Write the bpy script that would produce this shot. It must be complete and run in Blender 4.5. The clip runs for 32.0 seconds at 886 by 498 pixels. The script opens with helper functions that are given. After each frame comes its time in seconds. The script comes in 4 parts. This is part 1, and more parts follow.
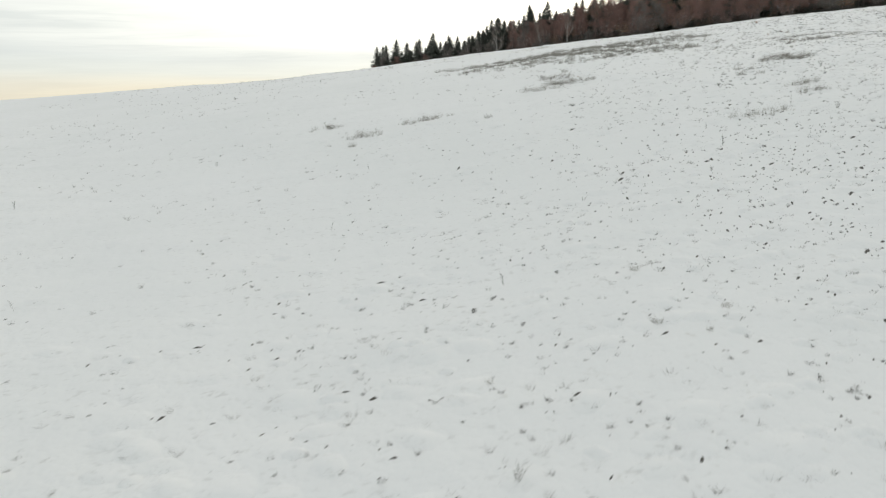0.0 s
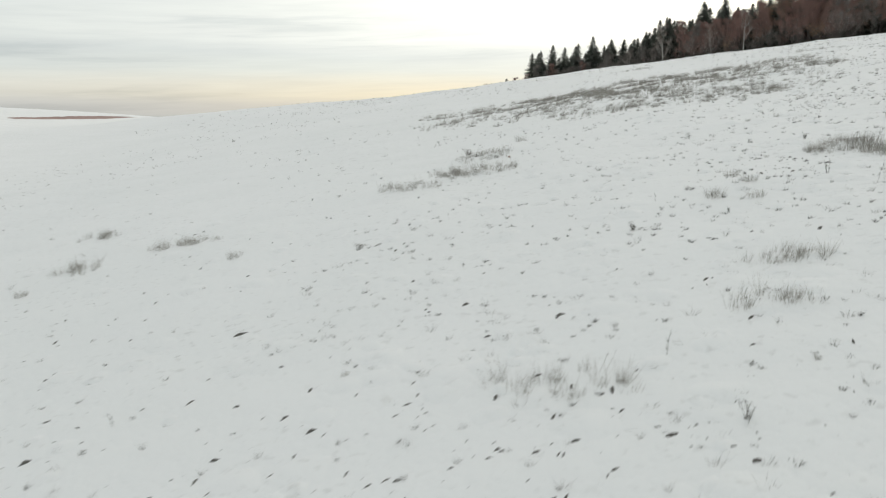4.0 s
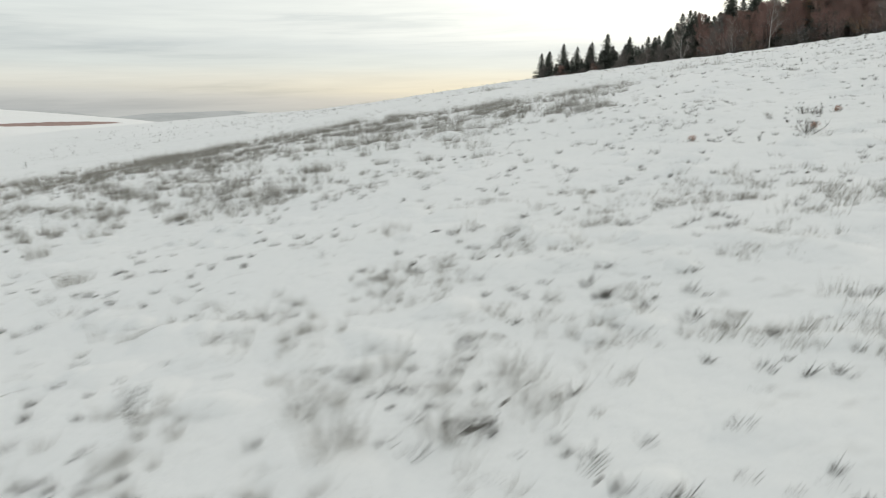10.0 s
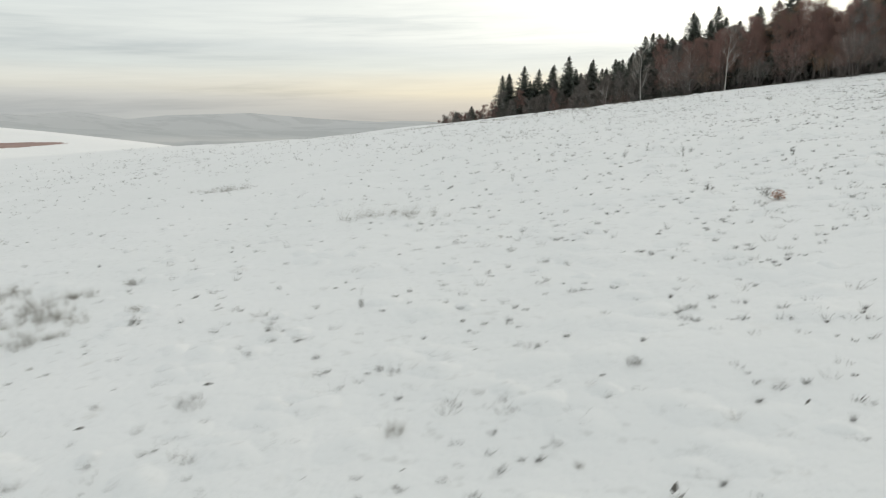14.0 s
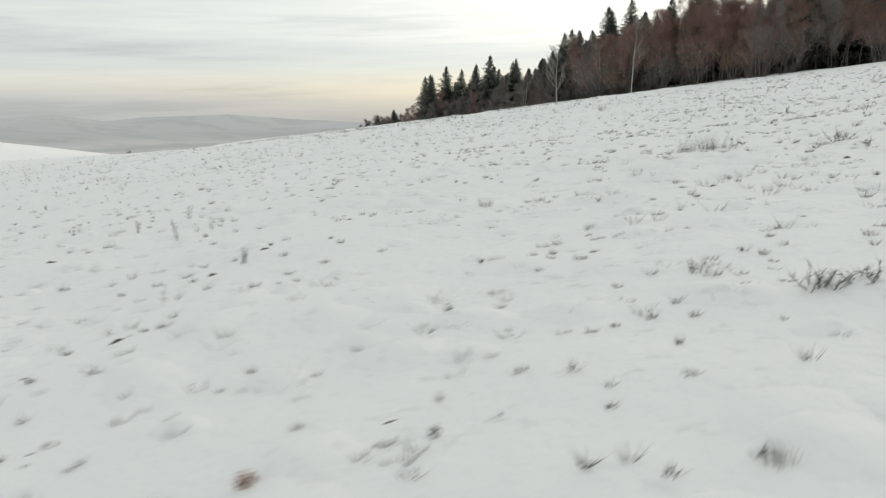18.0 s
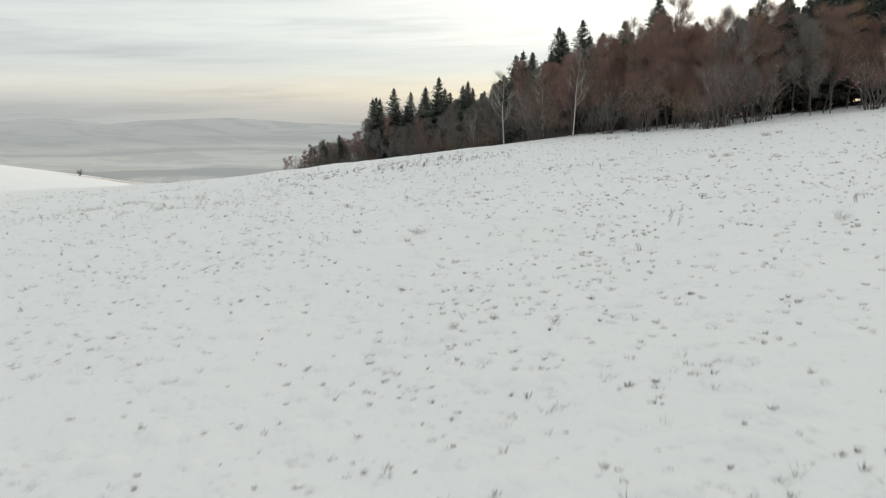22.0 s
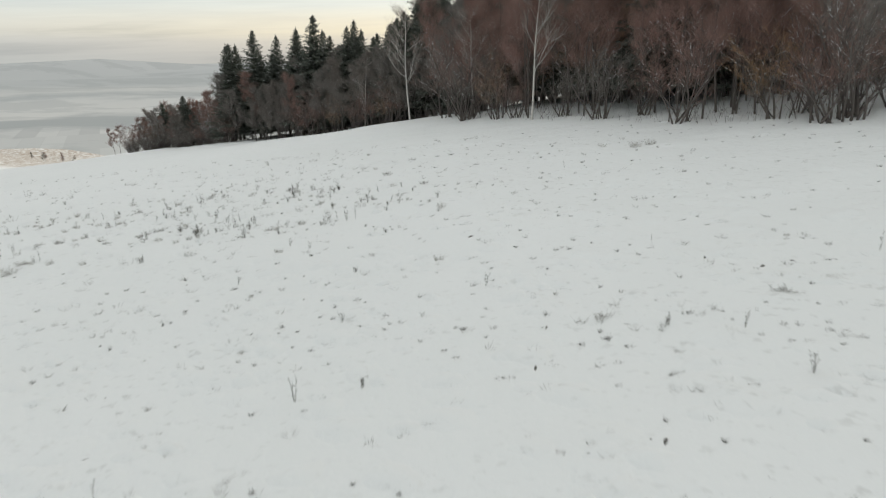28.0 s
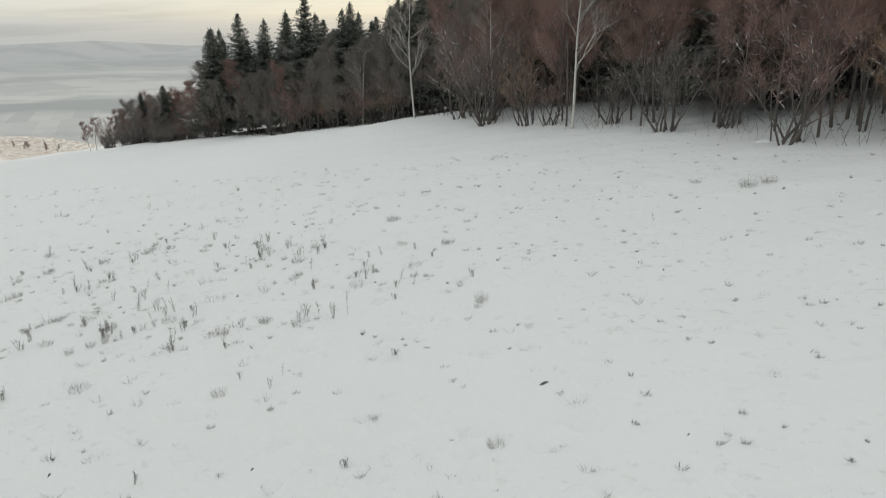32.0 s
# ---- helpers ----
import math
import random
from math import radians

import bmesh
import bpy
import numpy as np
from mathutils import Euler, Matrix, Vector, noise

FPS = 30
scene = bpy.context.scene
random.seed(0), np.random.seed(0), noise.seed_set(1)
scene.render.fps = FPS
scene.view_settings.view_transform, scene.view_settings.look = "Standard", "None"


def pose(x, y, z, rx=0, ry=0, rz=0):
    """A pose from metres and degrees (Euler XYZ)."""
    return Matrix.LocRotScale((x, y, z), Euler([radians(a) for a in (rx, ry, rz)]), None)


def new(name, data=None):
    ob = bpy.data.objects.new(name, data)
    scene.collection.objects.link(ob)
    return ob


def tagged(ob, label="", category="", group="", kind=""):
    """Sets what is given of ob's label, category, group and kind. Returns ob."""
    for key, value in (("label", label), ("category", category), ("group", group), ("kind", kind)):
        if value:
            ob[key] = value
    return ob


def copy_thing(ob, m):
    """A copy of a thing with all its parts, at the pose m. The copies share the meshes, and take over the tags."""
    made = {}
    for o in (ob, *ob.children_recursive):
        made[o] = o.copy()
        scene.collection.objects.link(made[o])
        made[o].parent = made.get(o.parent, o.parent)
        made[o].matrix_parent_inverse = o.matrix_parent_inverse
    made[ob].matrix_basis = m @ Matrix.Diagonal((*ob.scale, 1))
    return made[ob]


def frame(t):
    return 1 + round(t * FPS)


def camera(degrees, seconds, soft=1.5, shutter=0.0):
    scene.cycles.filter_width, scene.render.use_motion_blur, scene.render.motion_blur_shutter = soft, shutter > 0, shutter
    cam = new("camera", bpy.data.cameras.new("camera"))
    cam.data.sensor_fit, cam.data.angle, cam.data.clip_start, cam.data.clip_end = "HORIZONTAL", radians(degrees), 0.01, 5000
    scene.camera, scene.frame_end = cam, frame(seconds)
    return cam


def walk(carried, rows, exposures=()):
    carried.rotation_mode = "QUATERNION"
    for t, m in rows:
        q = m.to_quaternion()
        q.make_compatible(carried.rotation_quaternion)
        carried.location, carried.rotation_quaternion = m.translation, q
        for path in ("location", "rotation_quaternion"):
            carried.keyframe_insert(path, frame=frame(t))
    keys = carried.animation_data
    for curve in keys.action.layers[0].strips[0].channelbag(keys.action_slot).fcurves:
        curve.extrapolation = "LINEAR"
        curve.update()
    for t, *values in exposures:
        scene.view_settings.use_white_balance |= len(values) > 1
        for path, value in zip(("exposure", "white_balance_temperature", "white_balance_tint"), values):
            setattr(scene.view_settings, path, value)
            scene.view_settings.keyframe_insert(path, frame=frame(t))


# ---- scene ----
cam = camera(65.2, 32.0, soft=1.1, shutter=0.4)
PATH = [
    (0, pose(0.00, -0.00, 20.04, 79.56, 0, -0.00) @ pose(0, 0, 0, 0, 0, -0.23)),
    (0.5, pose(3.63, 3.83, 21.07, 79.51, 0, 2.45) @ pose(0, 0, 0, 0, 0, -0.08)),
    (1, pose(7.42, 8.10, 22.24, 79.46, 0, 4.65) @ pose(0, 0, 0, 0, 0, 0.04)),
    (1.5, pose(11.21, 12.39, 23.40, 79.40, 0, 6.30) @ pose(0, 0, 0, 0, 0, 0.03)),
    (2, pose(14.93, 16.99, 24.40, 79.38, 0, 8.10) @ pose(0, 0, 0, 0, 0, 0.01)),
    (2.5, pose(18.35, 21.45, 25.40, 79.33, 0, 10.51) @ pose(0, 0, 0, 0, 0, 0.07)),
    (3, pose(21.65, 26.09, 26.33, 79.32, 0, 13.03) @ pose(0, 0, 0, 0, 0, 0.09)),
    (3.5, pose(24.73, 30.79, 27.26, 79.32, 0, 15.12) @ pose(0, 0, 0, 0, 0, 0.05)),
    (5.5, pose(33.90, 50.95, 31.07, 78.99, 0, 22.36) @ pose(0, 0, 0, 0, 0, 0.16)),
    (6, pose(35.86, 55.28, 31.72, 78.98, 0, 22.57) @ pose(0, 0, 0, 0, 0, 0.09)),
    (6.5, pose(37.63, 59.64, 31.91, 78.98, 0, 22.70) @ pose(0, 0, 0, 0, 0, 0.01)),
    (7, pose(39.28, 63.91, 31.93, 79.03, 0, 22.75) @ pose(0, 0, 0, 0, 0, -0.02)),
    (7.5, pose(41.03, 68.11, 32.00, 79.03, 0, 22.85) @ pose(0, 0, 0, 0, 0, 0.02)),
    (8, pose(43.03, 72.20, 32.13, 79.01, 0, 22.96) @ pose(0, 0, 0, 0, 0, 0.02)),
    (8.5, pose(45.21, 76.32, 32.18, 79.02, 0, 22.93) @ pose(0, 0, 0, 0, 0, 0.08)),
    (9, pose(47.73, 80.08, 32.30, 79.01, 0, 22.91) @ pose(0, 0, 0, 0, 0, 0.10)),
    (9.5, pose(50.48, 83.86, 32.76, 78.97, 0, 23.02) @ pose(0, 0, 0, 0, 0, 0.09)),
    (10, pose(53.05, 88.04, 33.99, 78.89, 0, 24.54) @ pose(0, 0, 0, 0, 0, 0.41)),
    (10.5, pose(55.23, 92.81, 35.31, 78.86, 0, 25.97) @ pose(0, 0, 0, 0, 0, 0.31)),
    (11, pose(57.21, 97.31, 36.51, 78.93, 0, 26.95) @ pose(0, 0, 0, 0, 0, 0.14)),
    (11.5, pose(58.99, 101.50, 37.60, 78.99, 0, 27.31) @ pose(0, 0, 0, 0, 0, 0.22)),
    (12, pose(60.61, 105.33, 38.75, 78.99, 0, 27.25) @ pose(0, 0, 0, 0, 0, 0.44)),
    (12.5, pose(62.11, 109.11, 39.94, 78.97, 0, 27.09) @ pose(0, 0, 0, 0, 0, 0.65)),
    (13, pose(63.52, 113.15, 41.09, 78.99, 0, 27.07) @ pose(0, 0, 0, 0, 0, 0.72)),
    (13.5, pose(64.88, 116.96, 42.29, 78.99, 0, 26.87) @ pose(0, 0, 0, 0, 0, 0.85)),
    (14, pose(66.39, 120.75, 43.36, 79.07, 0, 26.01) @ pose(0, 0, 0, 0, 0, 0.80)),
    (14.5, pose(67.83, 124.57, 44.19, 79.13, 0, 25.12) @ pose(0, 0, 0, 0, 0, 0.65)),
    (16.5, pose(74.76, 136.80, 44.94, 79.09, 0, 25.08) @ pose(0, 0, 0, 0, 0, 0.01)),
    (17, pose(76.02, 140.58, 45.05, 79.08, 0, 24.98) @ pose(0, 0, 0, 0, 0, 0.04)),
    (17.5, pose(77.29, 144.02, 45.24, 79.00, 0, 24.82) @ pose(0, 0, 0, 0, 0, 0.20)),
    (18, pose(78.74, 148.25, 45.33, 79.02, 0, 24.75) @ pose(0, 0, 0, 0, 0, 0.28)),
    (18.5, pose(80.20, 152.61, 45.47, 79.03, 0, 24.75) @ pose(0, 0, 0, 0, 0, 0.22)),
    (19, pose(81.48, 157.25, 45.72, 79.13, 0, 24.87) @ pose(0, 0, 0, 0, 0, 0.02)),
    (19.5, pose(82.43, 161.30, 46.68, 79.23, 0, 24.78) @ pose(0, 0, 0, 0, 0, 0.08)),
    (20, pose(83.18, 164.35, 47.85, 79.16, 0, 24.60) @ pose(0, 0, 0, 0, 0, 0.25)),
    (20.5, pose(83.65, 167.90, 49.00, 79.23, 0, 24.85) @ pose(0, 0, 0, 0, 0, 0.12)),
    (21, pose(83.80, 171.85, 50.30, 79.25, 0, 24.85) @ pose(0, 0, 0, 0, 0, 0.15)),
    (21.5, pose(83.65, 176.05, 51.66, 79.25, 0, 24.98) @ pose(0, 0, 0, 0, 0, 0.2)),
    (22, pose(83.21, 180.01, 53.06, 79.21, 0, 25.01) @ pose(0, 0, 0, 0, 0, 0.36)),
    (22.5, pose(82.17, 183.99, 54.44, 79.20, 0, 24.95) @ pose(0, 0, 0, 0, 0, 0.51)),
    (23, pose(80.91, 188.18, 55.24, 79.25, 0, 24.70) @ pose(0, 0, 0, 0, 0, 0.58)),
    (23.5, pose(79.57, 192.20, 55.48, 79.21, 0, 23.90) @ pose(0, 0, 0, 0, 0, 0.59)),
    (24, pose(78.04, 196.42, 55.57, 78.40, 0, 23.09) @ pose(0, 0, 0, 0, 0, 0.57)),
    (24.5, pose(76.43, 200.74, 55.74, 77.26, 0, 22.28) @ pose(0, 0, 0, 0, 0, 0.55)),
    (25, pose(74.85, 205.27, 55.93, 76.16, 0, 21.61) @ pose(0, 0, 0, 0, 0, 0.47)),
    (25.5, pose(73.22, 209.74, 56.11, 75.08, 0, 20.94) @ pose(0, 0, 0, 0, 0, 0.39)),
    (27.5, pose(65.62, 224.32, 56.13, 74.22, 0, 17.53) @ pose(0, 0, 0, 0, 0, -0.50)),
    (28, pose(63.88, 228.43, 56.45, 74.22, 0, 16.68) @ pose(0, 0, 0, 0, 0, -0.48)),
    (28.5, pose(62.28, 232.47, 56.69, 74.27, 0, 15.87) @ pose(0, 0, 0, 0, 0, -0.47)),
    (29, pose(60.85, 236.17, 57.02, 74.33, 0, 15.12) @ pose(0, 0, 0, 0, 0, -0.51)),
    (29.5, pose(59.68, 239.12, 57.34, 74.35, 0, 14.48) @ pose(0, 0, 0, 0, 0, -0.59)),
    (30, pose(58.92, 240.95, 57.53, 74.30, 0, 14.21) @ pose(0, 0, 0, 0, 0, -0.72)),
    (30.5, pose(58.48, 241.87, 57.61, 74.28, 0, 15.01) @ pose(0, 0, 0, 0, 0, -0.78)),
    (31, pose(58.23, 242.31, 57.47, 74.27, 0, 15.82) @ pose(0, 0, 0, 0, 0, -0.66)),
    (31.5, pose(58.22, 242.34, 57.41, 73.90, 0, 16.29) @ pose(0, 0, 0, 0, 0, -0.62)),
    (32, pose(58.17, 242.35, 57.26, 72.79, 0, 16.60) @ pose(0, 0, 0, 0, 0, -0.52)),
]
walk(cam, PATH)

# ---------------------------------------------------------------- light
SUN_AZ, SUN_EL = 28.0, 9.0          # degrees to the right of +y, degrees up

sun = new("sun", bpy.data.lights.new("sun", "SUN"))
sun.data.energy, sun.data.angle, sun.data.color = 1.55, radians(14), (1.0, 0.875, 0.74)
sun.matrix_world = pose(0, 0, 100, 90 - SUN_EL, 0, 180 - SUN_AZ)


def make_world():
    w = bpy.data.worlds.new("winter_sky")
    scene.world = w
    w.use_nodes = True
    nt = w.node_tree
    nt.nodes.clear()
    N, L = nt.nodes.new, nt.links.new
    out = N("ShaderNodeOutputWorld")
    co = N("ShaderNodeTexCoord")
    sep = N("ShaderNodeSeparateXYZ")
    L(co.outputs["Generated"], sep.inputs[0])

    def math_(op, a, b=None, clamp=False):
        n = N("ShaderNodeMath")
        n.operation, n.use_clamp = op, clamp
        for i, v in enumerate((a, b)):
            if v is None:
                continue
            if isinstance(v, (int, float)):
                n.inputs[i].default_value = v
            else:
                L(v, n.inputs[i])
        return n.outputs[0]

    def ramp(fac, stops):
        n = N("ShaderNodeValToRGB")
        el = n.color_ramp.elements
        while len(el) < len(stops):
            el.new(0.5)
        for e, (p, c) in zip(el, stops):
            e.position, e.color = p, (*c, 1)
        L(fac, n.inputs[0])
        return n.outputs[0]

    def mix(fac, a, b, how="MIX"):
        n = N("ShaderNodeMix")
        n.data_type, n.blend_type = "RGBA", how
        for sock, v in ((n.inputs[0], fac), (n.inputs[6], a), (n.inputs[7], b)):
            if isinstance(v, (int, float)):
                sock.default_value = v
            elif isinstance(v, tuple):
                sock.default_value = (*v, 1)
            else:
                L(v, sock)
        return n.outputs[2]

    x, y, z = sep.outputs
    # cloud sheets: long across the way of flight, thin in height
    turn = math_("ARCTAN2", x, y)

    def sheet(wide, tall, detail, seed, drift=0.0):
        comb = N("ShaderNodeCombineXYZ")
        L(math_("MULTIPLY", turn, wide), comb.inputs[0])
        L(math_("MULTIPLY", math_("ADD", z, math_("MULTIPLY", turn, drift)), tall), comb.inputs[1])
        comb.inputs[2].default_value = seed
        n = N("ShaderNodeTexNoise")
        n.inputs["Scale"].default_value, n.inputs["Detail"].default_value, n.inputs["Roughness"].default_value = 1.0, detail, 0.55
        n.inputs["Distortion"].default_value = 0.3
        L(comb.outputs[0], n.inputs[0])
        return n.outputs[0]

    broad, wisps, fine = sheet(2.2, 13, 4, 3.7, -0.03), sheet(3.2, 46, 5, 8.2, -0.035), sheet(9, 150, 5, 1.4, -0.03)
    # toward the hidden sun
    s = (math.sin(radians(SUN_AZ)), math.cos(radians(SUN_AZ)))
    facing = math_("ADD", math_("MULTIPLY", math_("ADD", math_("MULTIPLY", x, s[0]), math_("MULTIPLY", y, s[1])), 0.5), 0.5, True)
    near = math_("POWER", facing, 14.0)
    height = math_("ADD", z, math_("MULTIPLY", math_("SUBTRACT", broad, 0.5), math_("MULTIPLY", math_("MAXIMUM", z, 0.0), 0.55)))
    lift = math_("ADD", height, 0.1, True)
    cool = ramp(lift, [(0.0, (0.42, 0.44, 0.44)), (0.097, (0.46, 0.485, 0.49)), (0.118, (0.55, 0.57, 0.57)), (0.130, (0.635, 0.64, 0.61)), (0.142, (0.66, 0.67, 0.645)), (0.165, (0.62, 0.66, 0.66)),
                       (0.187, (0.61, 0.645, 0.65)), (0.208, (0.67, 0.70, 0.69)), (0.222, (0.67, 0.70, 0.69)), (0.245, (0.545, 0.585, 0.60)), (0.42, (0.60, 0.64, 0.65)), (0.7, (0.72, 0.73, 0.71)), (1.0, (0.73, 0.74, 0.72))])
    warm = ramp(lift, [(0.0, (0.44, 0.44, 0.42)), (0.097, (0.56, 0.54, 0.50)), (0.116, (0.66, 0.61, 0.53)), (0.128, (0.85, 0.76, 0.58)), (0.142, (0.86, 0.79, 0.64)), (0.162, (0.78, 0.79, 0.745)),
                       (0.187, (0.75, 0.775, 0.765)), (0.208, (0.97, 0.97, 0.92)), (0.25, (1.08, 1.07, 0.98)), (0.4, (1.12, 1.09, 1.0)), (0.7, (0.84, 0.83, 0.79)), (1.0, (0.73, 0.74, 0.72))])
    side = ramp(facing, [(0.50, (0, 0, 0)), (0.60, (0.10, 0.10, 0.10)), (0.70, (0.36, 0.36, 0.36)), (0.82, (0.8, 0.8, 0.8)), (0.92, (1, 1, 1))])
    col = mix(side, cool, warm)
    # darker wisps, thicker in some heights than in others
    strand = ramp(wisps, [(0.32, (0.84, 0.855, 0.87)), (0.45, (0.985, 0.985, 0.985)), (0.62, (1.04, 1.04, 1.03))])
    threads = ramp(fine, [(0.30, (0.965, 0.968, 0.97)), (0.62, (1.02, 1.02, 1.015))])
    col = mix(1.0, mix(1.0, col, strand, "MULTIPLY"), threads, "MULTIPLY")
    glow = ramp(lift, [(0.16, (0.0, 0.0, 0.0)), (0.25, (0.95, 0.88, 0.74)), (0.45, (0.5, 0.46, 0.40)), (1.0, (0, 0, 0))])
    col = mix(near, col, mix(1.0, col, glow, "ADD"))
    bg = N("ShaderNodeBackground")
    L(col, bg.inputs[0])
    bg.inputs[1].default_value = 0.975
    sky = N("ShaderNodeTexSky")
    sky.sky_type, sky.sun_disc = "NISHITA", False
    sky.sun_elevation, sky.sun_rotation = radians(SUN_EL), radians(SUN_AZ)
    bg2 = N("ShaderNodeBackground")
    L(sky.outputs[0], bg2.inputs[0])
    bg2.inputs[1].default_value = 0.02
    add = N("ShaderNodeAddShader")
    L(bg.outputs[0], add.inputs[0])
    L(bg2.outputs[0], add.inputs[1])
    L(add.outputs[0], out.inputs[0])


make_world()


# ---------------------------------------------------------------- materials
class Mat:
    """A small node material kit: a Principled shader with helper nodes."""

    def __init__(self, name, rough=0.8, spec=0.3):
        self.m = bpy.data.materials.new(name)
        self.m.use_nodes = True
        self.nt = self.m.node_tree
        self.p = self.nt.nodes["Principled BSDF"]
        self.p.inputs["Roughness"].default_value = rough
        self.p.inputs["Specular IOR Level"].default_value = spec

    def n(self, kind, **sets):
        node = self.nt.nodes.new(kind)
        for k, v in sets.items():
            node.inputs[k.replace("_", " ")].default_value = v
        return node

    def link(self, a, b):
        self.nt.links.new(a, b)
        return self

    def where(self, scale=(1, 1, 1)):
        c, mp = self.n("ShaderNodeTexCoord"), self.n("ShaderNodeMapping")
        mp.inputs["Scale"].default_value = scale
        self.link(c.outputs["Object"], mp.inputs[0])
        return mp.outputs[0]

    def noise(self, scale, detail=3.0, rough=0.55, at=None):
        node = self.n("ShaderNodeTexNoise", Scale=scale, Detail=detail, Roughness=rough)
        self.link(at or self.where(), node.inputs[0])
        return node.outputs[0]

    def ramp(self, fac, stops):
        node = self.n("ShaderNodeValToRGB")
        el = node.color_ramp.elements
        while len(el) < len(stops):
            el.new(0.5)
        for e, (p, c) in zip(el, stops):
            e.position, e.color = p, (*c, 1)
        self.link(fac, node.inputs[0])
        return node.outputs[0]

    def mix(self, fac, a, b, how="MIX"):
        node = self.nt.nodes.new("ShaderNodeMix")
        node.data_type, node.blend_type = "RGBA", how
        for sock, v in ((node.inputs[0], fac), (node.inputs[6], a), (node.inputs[7], b)):
            if isinstance(v, (int, float)):
                sock.default_value = v
            elif isinstance(v, tuple):
                sock.default_value = (*v, 1)
            else:
                self.link(v, sock)
        return node.outputs[2]

    def calc(self, op, a, b=0.0, clamp=False):
        node = self.nt.nodes.new("ShaderNodeMath")
        node.operation, node.use_clamp = op, clamp
        for i, v in enumerate((a, b)):
            if isinstance(v, (int, float)):
                node.inputs[i].default_value = v
            else:
                self.link(v, node.inputs[i])
        return node.outputs[0]

    def colour(self, sock):
        self.link(sock, self.p.inputs["Base Color"])
        return self

    def bump(self, height, strength=0.3, distance=0.02):
        b = self.n("ShaderNodeBump", Strength=strength, Distance=distance)
        self.link(height, b.inputs["Height"])
        self.link(b.outputs[0], self.p.inputs["Normal"])
        return self

    def chance(self):
        return self.nt.nodes.new("ShaderNodeObjectInfo").outputs["Random"]

    def island(self):
        return self.nt.nodes.new("ShaderNodeNewGeometry").outputs["Random Per Island"]

    def upward(self):
        g, s = self.nt.nodes.new("ShaderNodeNewGeometry"), self.nt.nodes.new("ShaderNodeSeparateXYZ")
        self.link(g.outputs["Normal"], s.inputs[0])
        return s.outputs[2]


def snow_ground():
    m = Mat("snow_field", 0.75, 0.25)
    p = m.where()
    big, mid = m.noise(0.045, 4, 0.6, p), m.noise(0.5, 5, 0.6, p)
    fine = m.noise(6.0, 4, 0.65, p)
    snow = m.mix(big, (0.79, 0.81, 0.80), (0.86, 0.87, 0.87))
    # dead grass showing through thin crust, strengthened to suggest the snow's soft shading
    bare = m.calc("MULTIPLY", m.ramp(m.noise(0.9, 6, 0.7, p), [(0.62, (0, 0, 0)), (0.74, (1, 1, 1))]), m.ramp(big, [(0.45, (0, 0, 0)), (0.62, (1, 1, 1))]))
    speck = m.ramp(m.noise(9.0, 3, 0.6, p), [(0.66, (0, 0, 0)), (0.74, (1, 1, 1))])
    dirt = m.calc("MULTIPLY", speck, m.ramp(mid, [(0.45, (0.0, 0, 0)), (0.68, (1, 1, 1))]))
    wind = m.where((0.9, 1.2, 1.0))
    tips = m.calc("MULTIPLY", m.ramp(m.noise(2.4, 3, 0.6, wind), [(0.60, (0, 0, 0)), (0.69, (1, 1, 1))]), m.ramp(m.noise(0.11, 3, 0.6, p), [(0.36, (0.1, 0.1, 0.1)), (0.58, (1, 1, 1))]))
    col = m.mix(m.calc("MULTIPLY", bare, 0.35), snow, (0.46, 0.44, 0.38))
    col = m.mix(m.calc("MULTIPLY", tips, 0.28), col, (0.42, 0.42, 0.40))
    col = m.mix(m.calc("MULTIPLY", dirt, 0.35), col, (0.35, 0.33, 0.28))
    # brown grass bank on the neighbouring hill
    sep = m.nt.nodes.new("ShaderNodeSeparateXYZ")
    m.link(p, sep.inputs[0])

    def blob(cx, cy, rx, ry):
        u = m.calc("DIVIDE", m.calc("SUBTRACT", sep.outputs[0], cx), rx)
        v = m.calc("DIVIDE", m.calc("SUBTRACT", sep.outputs[1], cy), ry)
        d = m.calc("ADD", m.calc("MULTIPLY", u, u), m.calc("MULTIPLY", v, v))
        return m.calc("SUBTRACT", 1.0, d, True)

    bank = m.calc("MAXIMUM", m.calc("MAXIMUM", blob(-185, 462, 55, 45), blob(-225, 505, 115, 62)), blob(-212, 436, 62, 15))
    grassy = m.ramp(m.calc("MULTIPLY", bank, m.noise(0.35, 6, 0.75, p)), [(0.08, (0, 0, 0)), (0.34, (1, 1, 1))])
    fleck = m.ramp(m.noise(0.5, 5, 0.8, p), [(0.42, (0.15, 0.15, 0.15)), (0.56, (1, 1, 1))])
    grassy = m.calc("MULTIPLY", grassy, fleck)
    col = m.mix(m.calc("MULTIPLY", grassy, 0.85), col, m.mix(m.noise(0.12, 4, 0.7, p), (0.24, 0.16, 0.11), (0.42, 0.32, 0.21)))
    # a strip of red-brown heath along the brow
    strip = m.calc("ADD", blob(-234, 300, 11, 46), m.calc("MULTIPLY", m.calc("SUBTRACT", m.noise(0.08, 5, 0.7, p), 0.5), 0.9))
    heath = m.ramp(strip, [(0.28, (0, 0, 0)), (0.42, (1, 1, 1))])
    col = m.mix(m.calc("MULTIPLY", heath, 0.9), col, m.mix(m.noise(0.3, 5, 0.7, p), (0.17, 0.085, 0.07), (0.34, 0.20, 0.16)))
    m.colour(col)
    h = m.calc("ADD", m.calc("MULTIPLY", m.noise(1.3, 4, 0.6, p), 0.85), m.calc("MULTIPLY", fine, 0.15))
    m.bump(h, 0.8, 0.15)
    return m.m


